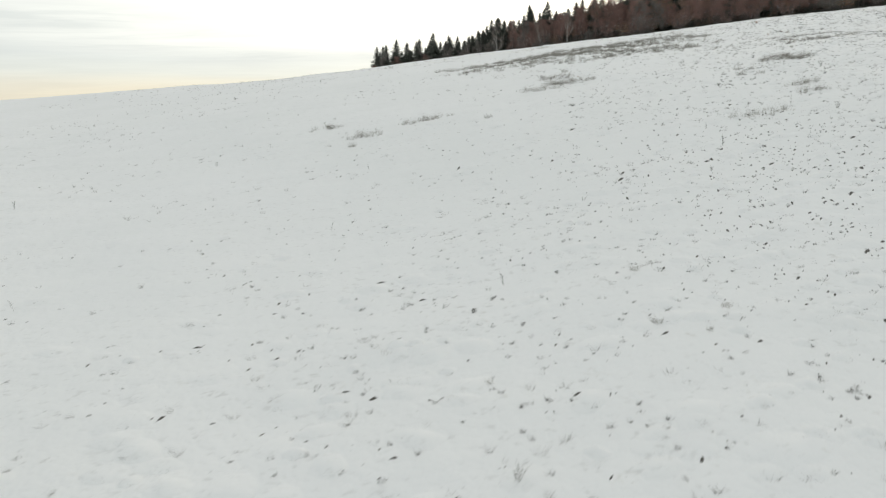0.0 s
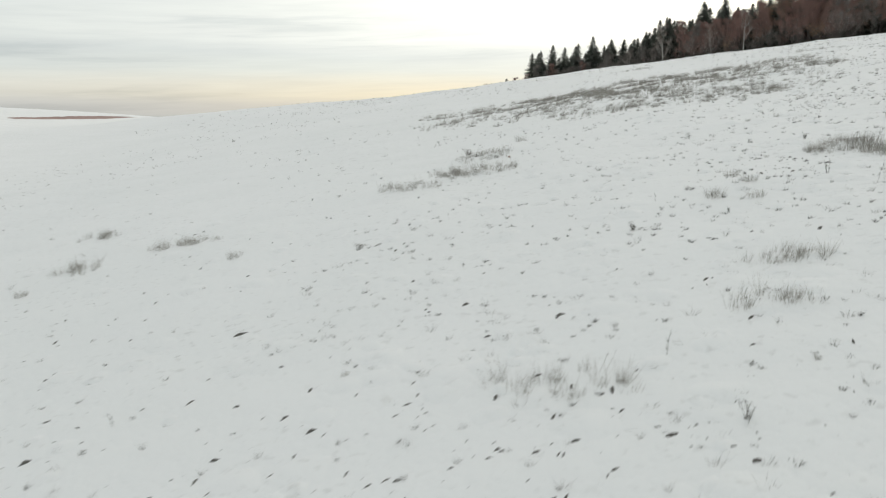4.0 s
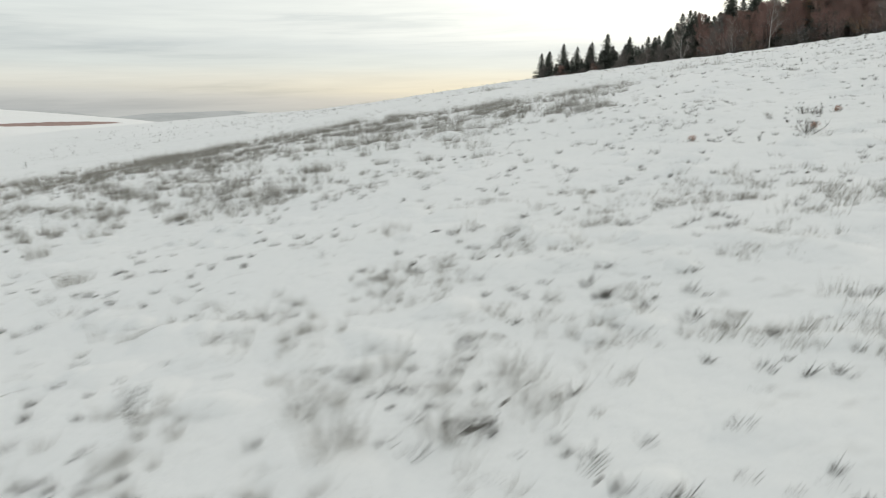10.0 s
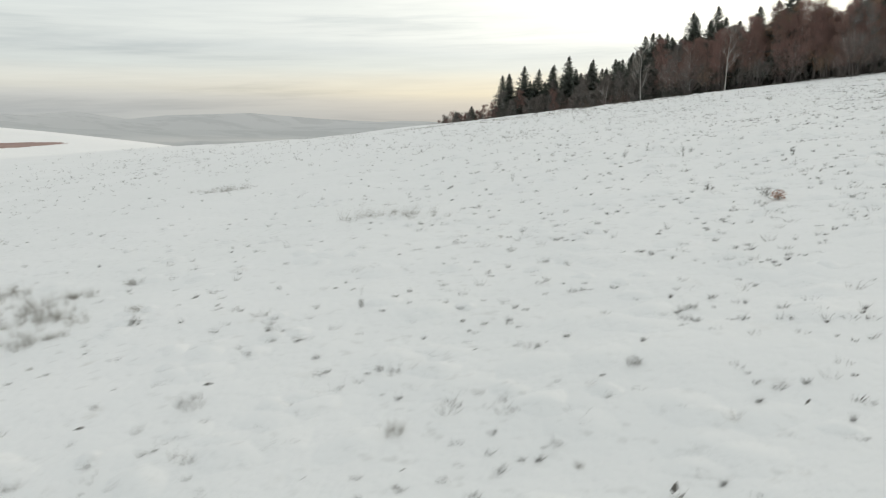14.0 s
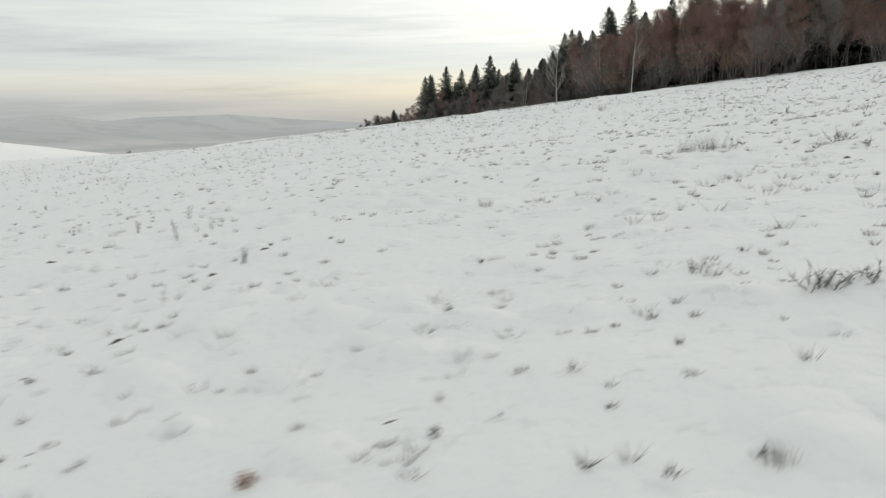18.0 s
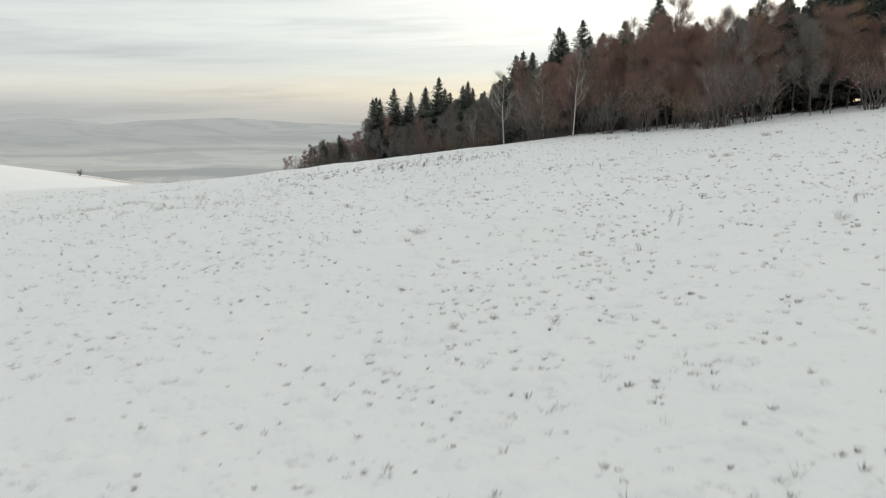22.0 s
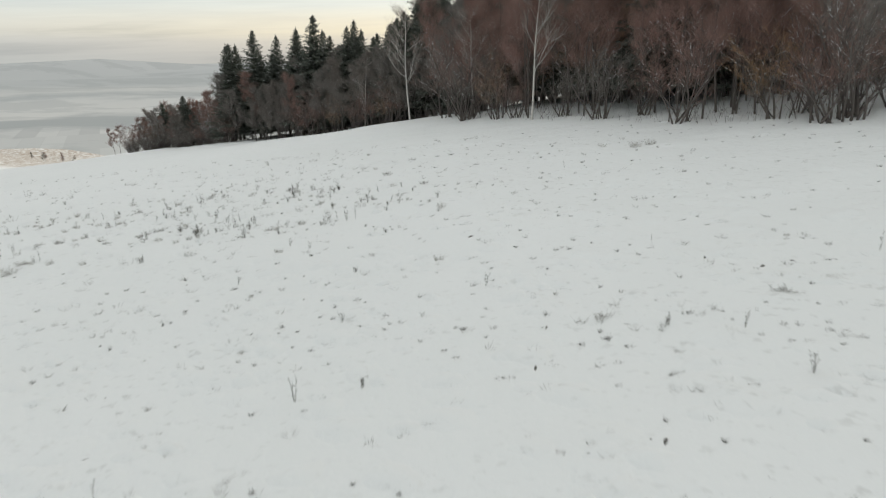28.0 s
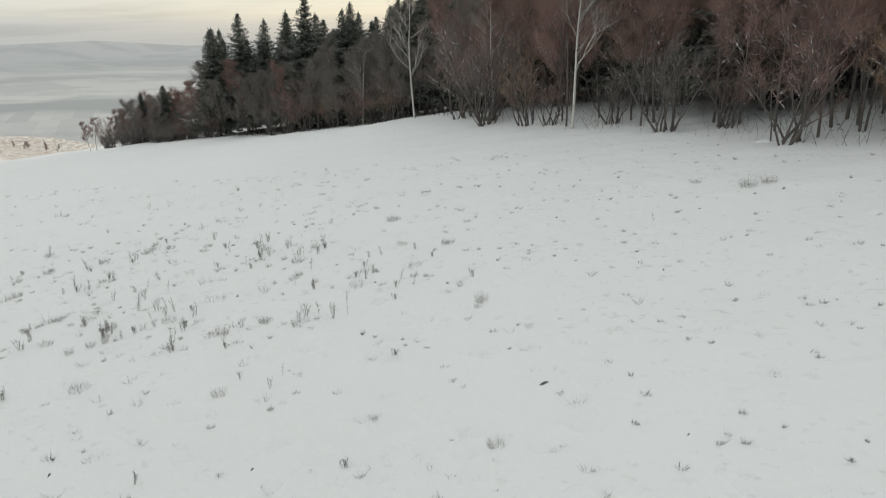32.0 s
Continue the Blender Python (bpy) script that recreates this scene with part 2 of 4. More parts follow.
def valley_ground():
    m = Mat("haze_painted_valley", 0.95, 0.1)
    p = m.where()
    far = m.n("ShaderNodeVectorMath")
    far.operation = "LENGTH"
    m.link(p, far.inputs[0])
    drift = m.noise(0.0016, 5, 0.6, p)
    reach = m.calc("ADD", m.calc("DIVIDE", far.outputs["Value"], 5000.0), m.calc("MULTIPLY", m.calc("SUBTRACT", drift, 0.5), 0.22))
    # haze is painted into the land colours: pale, low-contrast greys banded by distance
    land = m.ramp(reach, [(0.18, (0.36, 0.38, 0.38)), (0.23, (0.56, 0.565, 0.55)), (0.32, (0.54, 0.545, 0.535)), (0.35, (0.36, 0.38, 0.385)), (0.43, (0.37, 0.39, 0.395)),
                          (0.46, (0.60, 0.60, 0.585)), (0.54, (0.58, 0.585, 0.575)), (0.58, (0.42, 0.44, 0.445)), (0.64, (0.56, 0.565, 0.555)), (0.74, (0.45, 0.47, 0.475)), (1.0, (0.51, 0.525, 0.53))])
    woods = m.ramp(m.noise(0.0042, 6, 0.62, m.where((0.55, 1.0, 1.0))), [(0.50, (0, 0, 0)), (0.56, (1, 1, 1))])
    # woods lightened to a haze grey as well
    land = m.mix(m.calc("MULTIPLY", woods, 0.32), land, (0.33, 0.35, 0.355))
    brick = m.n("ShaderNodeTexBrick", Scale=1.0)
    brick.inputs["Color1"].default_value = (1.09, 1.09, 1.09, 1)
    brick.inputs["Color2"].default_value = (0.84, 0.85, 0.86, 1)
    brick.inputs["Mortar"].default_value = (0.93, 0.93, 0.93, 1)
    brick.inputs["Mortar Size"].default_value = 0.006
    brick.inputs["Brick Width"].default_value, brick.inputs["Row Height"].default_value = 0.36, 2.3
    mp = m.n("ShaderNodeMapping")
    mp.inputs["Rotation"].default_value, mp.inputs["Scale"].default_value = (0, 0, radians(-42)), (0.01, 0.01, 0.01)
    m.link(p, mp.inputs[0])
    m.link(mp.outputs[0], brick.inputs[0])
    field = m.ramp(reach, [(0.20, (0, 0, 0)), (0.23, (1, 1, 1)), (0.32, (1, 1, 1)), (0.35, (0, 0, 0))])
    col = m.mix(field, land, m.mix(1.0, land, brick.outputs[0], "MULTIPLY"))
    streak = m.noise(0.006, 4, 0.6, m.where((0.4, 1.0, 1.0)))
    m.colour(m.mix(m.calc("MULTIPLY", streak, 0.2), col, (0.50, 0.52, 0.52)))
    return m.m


def bark(name, a, b, scale=4.0):
    m = Mat(name, 0.9, 0.15)
    p = m.where((scale, scale, scale * 0.25))
    k = m.noise(1.0, 4, 0.65, p)
    m.colour(m.mix(m.calc("MULTIPLY", m.chance(), 0.35), m.mix(k, a, b), (0.10, 0.09, 0.08)))
    m.bump(k, 0.6, 0.02)
    return m.m


def birch_bark():
    m = Mat("birch_bark", 0.7, 0.2)
    p = m.where((1.2, 1.2, 7.0))
    dark = m.ramp(m.noise(1.0, 4, 0.7, p), [(0.60, (0, 0, 0)), (0.67, (1, 1, 1))])
    m.colour(m.mix(dark, (0.60, 0.58, 0.54), (0.07, 0.06, 0.055)))
    return m.m


def twig_mat(name, a, b, c):
    m = Mat(name, 0.9, 0.1)
    col = m.mix(m.island(), a, b)
    m.colour(m.mix(m.calc("MULTIPLY", m.chance(), 0.6), col, c))
    return m.m


def needle_mat():
    m = Mat("spruce_needles", 0.8, 0.2)
    col = m.mix(m.island(), (0.085, 0.1, 0.085), (0.165, 0.18, 0.15))
    col = m.mix(m.calc("MULTIPLY", m.chance(), 0.4), col, (0.105, 0.112, 0.092))
    up = m.ramp(m.upward(), [(0.55, (0, 0, 0)), (0.9, (1, 1, 1))])
    flecks = m.ramp(m.noise(0.9, 4, 0.7), [(0.56, (0, 0, 0)), (0.64, (1, 1, 1))])
    m.colour(m.mix(m.calc("MULTIPLY", m.calc("MULTIPLY", up, flecks), 0.5), col, (0.75, 0.77, 0.78)))
    return m.m


def plain_grain(name, a, b, scale=20.0, rough=0.9):
    m = Mat(name, rough, 0.15)
    col = m.mix(m.noise(scale, 3), a, b)
    m.colour(m.mix(m.calc("MULTIPLY", m.island(), 0.6), col, b))
    return m.m


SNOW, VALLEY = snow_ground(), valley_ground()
BARK_DARK = bark("dark_bark", (0.075, 0.066, 0.062), (0.18, 0.158, 0.144))
BARK_BIRCH = birch_bark()
TWIG_RED = twig_mat("reddish_twigs", (0.225, 0.15, 0.132), (0.33, 0.205, 0.178), (0.26, 0.18, 0.152))
TWIG_BROWN = twig_mat("brown_twigs", (0.24, 0.18, 0.15), (0.34, 0.25, 0.195), (0.42, 0.25, 0.12))
TWIG_GREY = twig_mat("grey_twigs", (0.17, 0.16, 0.148), (0.26, 0.24, 0.222), (0.22, 0.19, 0.168))
TWIG_PALE = twig_mat("pale_twigs", (0.26, 0.235, 0.21), (0.38, 0.345, 0.315), (0.31, 0.26, 0.23))
NEEDLES = needle_mat()
GRASS = plain_grain("dead_grass", (0.21, 0.205, 0.185), (0.36, 0.345, 0.31))
RUSTY = plain_grain("rusty_leaf", (0.30, 0.13, 0.07), (0.42, 0.21, 0.12))
STALK = plain_grain("dry_stalk", (0.115, 0.112, 0.102), (0.21, 0.203, 0.183))
CLOD = plain_grain("dark_litter", (0.075, 0.073, 0.067), (0.16, 0.152, 0.14))
CAP_SNOW = plain_grain("branch_snow", (0.82, 0.84, 0.85), (0.88, 0.88, 0.88), 3.0, 0.7)


# ---------------------------------------------------------------- terrain
# heights of the hillside's control net, every 50 m
HILL = [
    [-34.9, -24.2, -13.4, -2.3, 8.7, 18.2, 23.3, 22.0, 16.8, 11.5, 7.5],
    [-27.6, -17.1, -6.6, 3.5, 13.1, 22.8, 29.1, 28.3, 22.3, 17.8, 15.6],
    [-20.3, -9.9, 0.4, 10.2, 17.1, 26.1, 33.2, 34.0, 28.2, 25.8, 25.0],
    [-13.0, -2.7, 7.6, 18.9, 24.6, 30.6, 35.0, 37.0, 35.0, 34.5, 33.3],
    [-5.6, 4.7, 14.9, 26.6, 31.7, 37.9, 42.0, 43.4, 40.6, 38.3, 37.9],
    [2.2, 12.6, 24.8, 31.9, 37.9, 43.6, 45.6, 51.0, 49.9, 46.5, 45.2],
    [10.4, 19.4, 28.2, 34.5, 45.9, 47.9, 52.3, 56.0, 57.1, 55.6, 54.5],
    [18.5, 26.4, 33.8, 40.7, 48.5, 53.5, 58.1, 60.9, 63.2, 64.0, 64.2],
    [26.5, 33.5, 40.2, 46.8, 53.1, 58.8, 63.5, 67.0, 69.9, 72.1, 73.7],
]

HILL = np.array(HILL)


def spline(u):
    return [(1 - u) ** 3 / 6, (3 * u**3 - 6 * u**2 + 4) / 6, (-3 * u**3 + 3 * u**2 + 3 * u + 1) / 6, u**3 / 6]


def wave(x, y, seed, size):
    """Cheap smooth noise for arrays: a few turned sine waves, about -1 to 1."""
    rng = np.random.RandomState(seed)
    z = 0
    for k in range(7):
        a, f, ph = rng.uniform(0, 6.283), rng.uniform(0.6, 1.7) * 6.283 / size, rng.uniform(0, 6.283)
        z = z + np.sin((x * math.cos(a) + y * math.sin(a)) * f + ph)
    return z / 4.0


def smooth_max(a, b, k):
    h = np.clip(0.5 + 0.5 * (a - b) / k, 0, 1)
    return b * (1 - h) + a * h + k * h * (1 - h)


def ground_z(x, y, rough=True):
    """Height of the snow at arrays x, y."""
    x, y = np.asarray(x, float), np.asarray(y, float)
    a, b = np.clip((x + 200) / 50, 1, 6.999), np.clip((y + 50) / 50, 1, 8.999)
    i, j = a.astype(int), b.astype(int)
    wx, wy = spline(a - i), spline(b - j)
    hill = 0
    for k in range(4):
        for l in range(4):
            hill = hill + wx[k] * wy[l] * HILL[i - 1 + k, j - 1 + l]
    left, right, far, back = np.maximum(-150 - x, 0), np.maximum(x - 150, 0), np.maximum(y - 400, 0), np.maximum(-y, 0)
    hill = hill - 0.22 * left - 0.30 * far - 0.20 * back + np.minimum(right, 150) * 0.13 - np.maximum(right - 150, 0) * 0.1
    # the neighbouring rounded hill, falling toward the valley
    dx, dy = x + 400, y - 350
    ex, ey = np.maximum(dx, 0), np.maximum(dy, 0)
    spur = 36 - 0.03 * ex - 0.00009 * ex**2 - 0.04 * ey - 0.0007 * ey**2 + 0.015 * np.minimum(dx, 0) + 0.012 * np.minimum(dy, 0)
    spur = spur + 12 * np.exp(-((x + 240) / 70) ** 2 - ((y - 550) / 30) ** 2)
    valley = -95 + 10 * wave(x, y, 5, 1500)
    dist = np.hypot(x, y)
    valley = valley + np.clip((dist - 2600) / 2300, 0, 1) ** 1.5 * (80 + 52 * wave(x, y, 8, 1000))
    z = smooth_max(smooth_max(hill, spur, 10), valley, 20)
    if rough:
        z = z + 0.10 * wave(x, y, 21, 9.0) + 0.05 * wave(x, y, 22, 3.6) + 0.03 * wave(x, y, 24, 1.9) + 0.25 * wave(x, y, 23, 40.0)
    return z


def gz(x, y):
    return float(ground_z(np.array([x]), np.array([y]))[0])


def grade(lo, hi, step, reach, growth=1.22):
    """Even steps from lo to hi, then ever longer ones out to the reach on both sides."""
    mid = list(np.arange(lo, hi + 0.01, step))
    out, d, p = [], step, hi
    while p < reach:
        d *= growth
        p += d
        out.append(min(p, reach))
    low, d, p = [], step, lo
    while p > -reach:
        d *= growth
        p -= d
        low.append(max(p, -reach))
    return np.array(low[::-1] + mid + out)


def mesh_from(name, verts, faces, mat, smooth=False):
    me = bpy.data.meshes.new(name)
    me.from_pydata(verts, [], faces)
    me.materials.append(mat)
    if smooth:
        me.polygons.foreach_set("use_smooth", [True] * len(me.polygons))
    me.update()
    return me


def make_ground():
    xs, ys = grade(-60, 110, 0.6, 4900, 1.12), grade(10, 305, 0.6, 4900, 1.12)
    gx, gy = np.meshgrid(xs, ys, indexing="ij")
    z = ground_z(gx, gy)
    nx, ny = len(xs), len(ys)
    co = np.stack([gx, gy, z], -1).reshape(-1, 3)
    idx = np.arange(nx * ny).reshape(nx, ny)
    q = np.stack([idx[:-1, :-1], idx[1:, :-1], idx[1:, 1:], idx[:-1, 1:]], -1).reshape(-1, 4)
    me = bpy.data.meshes.new("ground")
    me.vertices.add(len(co))
    me.vertices.foreach_set("co", co.ravel())
    me.loops.add(q.size)
    me.loops.foreach_set("vertex_index", q.ravel().astype(np.int32))
    me.polygons.add(len(q))
    me.polygons.foreach_set("loop_start", np.arange(0, q.size, 4, dtype=np.int32))
    me.materials.append(SNOW)
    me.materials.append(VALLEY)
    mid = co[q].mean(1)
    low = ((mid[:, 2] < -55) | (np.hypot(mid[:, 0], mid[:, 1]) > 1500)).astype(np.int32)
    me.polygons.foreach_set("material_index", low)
    me.polygons.foreach_set("use_smooth", np.ones(len(q), bool))
    me.update(calc_edges=True)
    ob = new("ground", me)
    tagged(ob, "snow-covered hillside with thin frozen crust above a valley painted pale for haze", "ground", kind="structure")


make_ground()


# ---------------------------------------------------------------- mesh kit
class Shape:
    def __init__(self):
        self.v, self.f = [], []

    def tube(self, pts, radii, sides=5):
        """A tapered tube along pts."""
        base = len(self.v)
        n = len(pts)
        for k, (p, r) in enumerate(zip(pts, radii)):
            d = (pts[min(k + 1, n - 1)] - pts[max(k - 1, 0)]).normalized()
            a = d.cross(Vector((0.31, 0.87, 0.12))).normalized()
            b = d.cross(a)
            for s in range(sides):
                t = 6.28318 * s / sides
                self.v.append(p + (a * math.cos(t) + b * math.sin(t)) * r)
        for k in range(n - 1):
            for s in range(sides):
                t = (s + 1) % sides
                i = base + k * sides
                self.f.append((i + s, i + t, i + sides + t, i + sides + s))
        self.f.append(tuple(base + (n - 1) * sides + s for s in range(sides)))

    def blade(self, a, b, w, side=None):
        """A thin three-sided spike from a to b."""
        d = b - a
        u = d.cross(Vector((random.random() - 0.5, random.random() - 0.5, random.random() - 0.5)) if side is None else side)
        if u.length < 1e-6:
            u = Vector((1, 0, 0))
        u = u.normalized() * w
        i = len(self.v)
        self.v += [a - u * 0.5, a + u * 0.5, b]
        self.f.append((i, i + 1, i + 2))

    def mesh(self, name, mat, smooth=False):
        return mesh_from(name, [tuple(v) for v in self.v], self.f, mat, smooth)


def part(name, shape, mat, parent, label="", smooth=False):
    ob = new(name, shape.mesh(name, mat, smooth))
    ob.parent = parent
    if label:
        tagged(ob, label)
    return ob


def thing(name, label, category, group=""):
    return tagged(new(name), label, category, group)


def rnd(a, b):
    return random.uniform(a, b)


def polar(az, el):
    return Vector((math.cos(az) * math.cos(el), math.sin(az) * math.cos(el), math.sin(el)))


def wander(p, d, length, steps, bend, rise=0.0):
    """Points of a wandering branch."""
    pts, d = [p.copy()], d.copy()
    for k in range(steps):
        d = (d + Vector((rnd(-bend, bend), rnd(-bend, bend), rnd(-bend, bend) + rise))).normalized()
        pts.append(pts[-1] + d * (length / steps))
    return pts


def leaf_mesh(name, base, tip, width, mat, bend=None):
    """Many thin blades in one mesh from arrays of base, tip and width; bend moves the middle of each."""
    n = len(base)
    d = tip - base
    side = np.cross(d, np.random.normal(size=(n, 3)))
    side /= np.linalg.norm(side, axis=1, keepdims=True) + 1e-9
    side *= np.asarray(width).reshape(-1, 1) * 0.5
    if bend is None:
        co = np.stack([base - side, base + side, tip], 1).reshape(-1, 3)
        faces = np.arange(3 * n).reshape(n, 3)
        return mesh_from(name, co.tolist(), faces.tolist(), mat)
    mid = (base + tip) / 2 + bend
    co = np.stack([base - side, base + side, mid - side * 0.8, mid + side * 0.8, tip], 1).reshape(-1, 3)
    k = 5 * np.arange(n)[:, None]
    faces = (k + [[0, 1, 3, 2]]).tolist() + (k + [[2, 3, 4]]).tolist()
    return mesh_from(name, co.tolist(), faces, mat)


# ---------------------------------------------------------------- trees
def build_spruce(h, spread, seed):
    random.seed(seed)
    t = thing("spruce_tree", "dark green spruce dusted with snow at the forest edge", "tree", "forest spruces")
    tr = Shape()
    tr.tube([Vector((0, 0, -0.4)), Vector((0.05, 0, h * 0.4)), Vector((0, 0.05, h * 0.8)), Vector((0, 0, h))], [h * 0.016, h * 0.011, h * 0.005, 0.02], 7)
    part("trunk", tr, BARK_DARK, t, smooth=True)
    cr = Shape()
    z = h * 0.14
    while z < h * 0.985:
        f = z / h
        reach = spread * min((1 - f) * 1.45, 0.66 + 0.25 * (1 - f)) * rnd(0.82, 1.12) + 0.12
        arms = random.randint(7, 9)
        turn = rnd(0, 6.283)
        for k in range(arms):
            az = turn + 6.283 * k / arms + rnd(-0.3, 0.3)
            r = reach * rnd(0.62, 1.2)
            zz = z + rnd(-0.22, 0.22)
            dip = rnd(-0.34, -0.16) + 0.8 * f ** 3
            out = Vector((math.cos(az), math.sin(az), 0))
            sidev = Vector((-math.sin(az), math.cos(az), 0))
            root = Vector((0, 0, zz))
            mid = root + out * r * 0.6 + Vector((0, 0, dip * r * 0.75))
            tip = root + out * r + Vector((0, 0, dip * r * 0.95 + 0.06 * r))
            n = max(3, int(r * 4.2))
            for c in range(n):
                u = (c + 0.8) / n
                p = root.lerp(mid, u / 0.6) if u < 0.6 else mid.lerp(tip, (u - 0.6) / 0.4)
                wd = (0.16 + 0.30 * r * (1 - u) + 0.06 * r) * rnd(0.6, 1.2)
                for sg in (-1, 1):
                    q = p + sidev * sg * wd * 0.85 + out * wd * 0.75 + Vector((0, 0, -wd * rnd(0.05, 0.65)))
                    cr.blade(p, q, (0.20 + 0.10 * (1 - f)) * rnd(0.6, 1.3), side=Vector((rnd(-.6, .6), rnd(-.6, .6), 1)))
                    if random.random() < 0.5:
                        cr.blade(p, p + (q - p) * rnd(0.4, 0.8) + Vector((0, 0, -rnd(0.1, 0.4))), 0.16, side=Vector((rnd(-1, 1), rnd(-1, 1), 0)))
            cr.blade(mid, tip + (tip - mid) * 0.25, 0.16, side=Vector((0, 0, 1)))
        z += (0.26 + 0.28 * (1 - f)) * rnd(0.85, 1.15) * h / 20
    for k in range(10):
        cr.blade(Vector((0, 0, h * rnd(0.93, 0.99))), Vector((rnd(-.25, .25), rnd(-.25, .25), h * rnd(0.985, 1.02))), 0.12)
    part("crown", cr, NEEDLES, t)
    return t


def spray(tw, pts, steps, count, length, width, lift):
    """Fine twigs along a branch, each with a fork."""
    for k in range(count):
        u = rnd(0.2, 1.0) * steps
        i = min(int(u), steps - 1)
        q = pts[i].lerp(pts[i + 1], u - i)
        way = (pts[i + 1] - pts[i]).normalized() * 0.8 + Vector((rnd(-1, 1), rnd(-1, 1), rnd(-0.6, 0.8) + lift)) * 0.8
        e = q + way.normalized() * length * rnd(0.5, 1.15)
        tw.blade(q, e, width)
        for c in range(3):
            m = q.lerp(e, rnd(0.25, 0.7))
            tw.blade(m, m + (way.normalized() + Vector((rnd(-.7, .7), rnd(-.7, .7), rnd(-.4, .6)))).normalized() * length * rnd(0.3, 0.65), width * 0.75)


def limb_tree(tw, sn, tr, p, d, length, radius, level, twig_len, twigs, rise, width):
    """One limb with its smaller limbs and sprays of fine twigs."""
    steps = 5 if level == 0 else 3
    pts = wander(p, d, length, steps, 0.18, rise)
    tr.tube(pts, [radius * (1 - 0.8 * k / steps) for k in range(steps + 1)], 4 if level == 0 else 3)
    if abs(d.z) < 0.93 and random.random() < 0.85:
        up = Vector((0, 0, radius * 0.8))
        for k in range(steps):
            if random.random() < 0.7:
                sn.blade(pts[k].lerp(pts[k + 1], rnd(0, 0.4)) + up, pts[k].lerp(pts[k + 1], rnd(0.6, 1)) + up * 0.8, radius * 0.9 + 0.02)
    if level == 0:
        for k in range(6):
            u = rnd(0.25, 0.98) * steps
            i = min(int(u), steps - 1)
            q = pts[i].lerp(pts[i + 1], u - i)
            dd = ((pts[i + 1] - pts[i]).normalized() + Vector((rnd(-1, 1), rnd(-1, 1), rnd(-0.4, 0.8))) * 0.7).normalized()
            limb_tree(tw, sn, tr, q, dd, length * rnd(0.35, 0.6), radius * 0.5, 1, twig_len, twigs, rise, width)
    else:
        for k in range(3):
            u = rnd(0.3, 0.98) * steps
            i = min(int(u), steps - 1)
            q = pts[i].lerp(pts[i + 1], u - i)
            dd = ((pts[i + 1] - pts[i]).normalized() + Vector((rnd(-1, 1), rnd(-1, 1), rnd(-0.3, 0.8))) * 0.6).normalized()
            sub = [q, q + dd * length * 0.22, q + dd * length * rnd(0.35, 0.5) + Vector((0, 0, 0.05 * length))]
            tw.blade(sub[0], sub[2], width * 1.7)
            if random.random() < 0.6 and abs(dd.z) < 0.85:
                sn.blade(sub[0] + Vector((0, 0, 0.02)), sub[1] + Vector((0, 0, 0.02)), 0.026)
            spray(tw, sub, 2, twigs, twig_len, width, rise * 2)
    spray(tw, pts, steps, twigs, twig_len, width, rise * 2)


TREES = {"birch": ("birch_tree", "bare white-barked birch standing in snow", TWIG_PALE, BARK_BIRCH, 0.0085, 0.30, 15, 2, 0.02),
         "alder": ("alder_tree", "leafless tree with reddish-brown twigs in snow", TWIG_RED, BARK_DARK, 0.0064, 0.24, 19, 6, 0.0145),
         "larch": ("larch_tree", "leafless brown-twigged tree in the snowy forest", TWIG_BROWN, BARK_DARK, 0.0075, 0.2, 20, 6, 0.0145),
         "grey": ("ash_tree", "leafless grey-brown tree at the snowy forest edge", TWIG_GREY, BARK_DARK, 0.006, 0.16, 20, 6, 0.0145)}


def build_bare(kind, h, seed):
    """Leafless trees: birch, alder, larch, or grey thicket tree."""
    random.seed(seed)
    name, label, twig, barkm, thick, start, count, few, width = TREES[kind]
    t = thing(name, label, "tree", name.replace("_", " ") + "s of the forest")
    tr, tw, sn = Shape(), Shape(), Shape()
    lean = Vector((rnd(-.06, .06), rnd(-.06, .06), 1)).normalized()
    pts = wander(Vector((0, 0, -0.3)), lean, h * 0.94, 8, 0.05 if kind == "birch" else 0.11, 0.06)
    r0 = h * thick
    tr.tube(pts, [r0 * (1 - 0.9 * k / 8) for k in range(9)], 7)
    for k in range(count):
        f = start + (0.97 - start) * (k + rnd(0, 1)) / count
        u = f * 8
        i = min(int(u), 7)
        p = pts[i].lerp(pts[i + 1], u - i)
        ln = h * (0.30 if kind == "birch" else 0.27) * (1.08 - f) ** 0.6 * rnd(0.7, 1.2)
        el = rnd(0.45, 1.0) if kind != "larch" else rnd(-0.1, 0.45)
        limb_tree(tw, sn, tr, p, polar(rnd(0, 6.283), el), ln, max(r0 * 0.40 * (1.1 - f), 0.02), 0, h * 0.085, few, 0.08 if kind != "larch" else 0.03, width)
    spray(tw, pts[5:], 3, 12, h * 0.08, width, 0.3)
    part("trunk", tr, barkm, t, smooth=True)
    part("crown", tw, twig, t, "crown of fine reddish-brown leafless twigs" if twig is TWIG_RED else "crown of fine leafless twigs")
    tagged(part("snow", sn, CAP_SNOW, t, "thin snow lying along the branches"), kind="stuff")
    return t


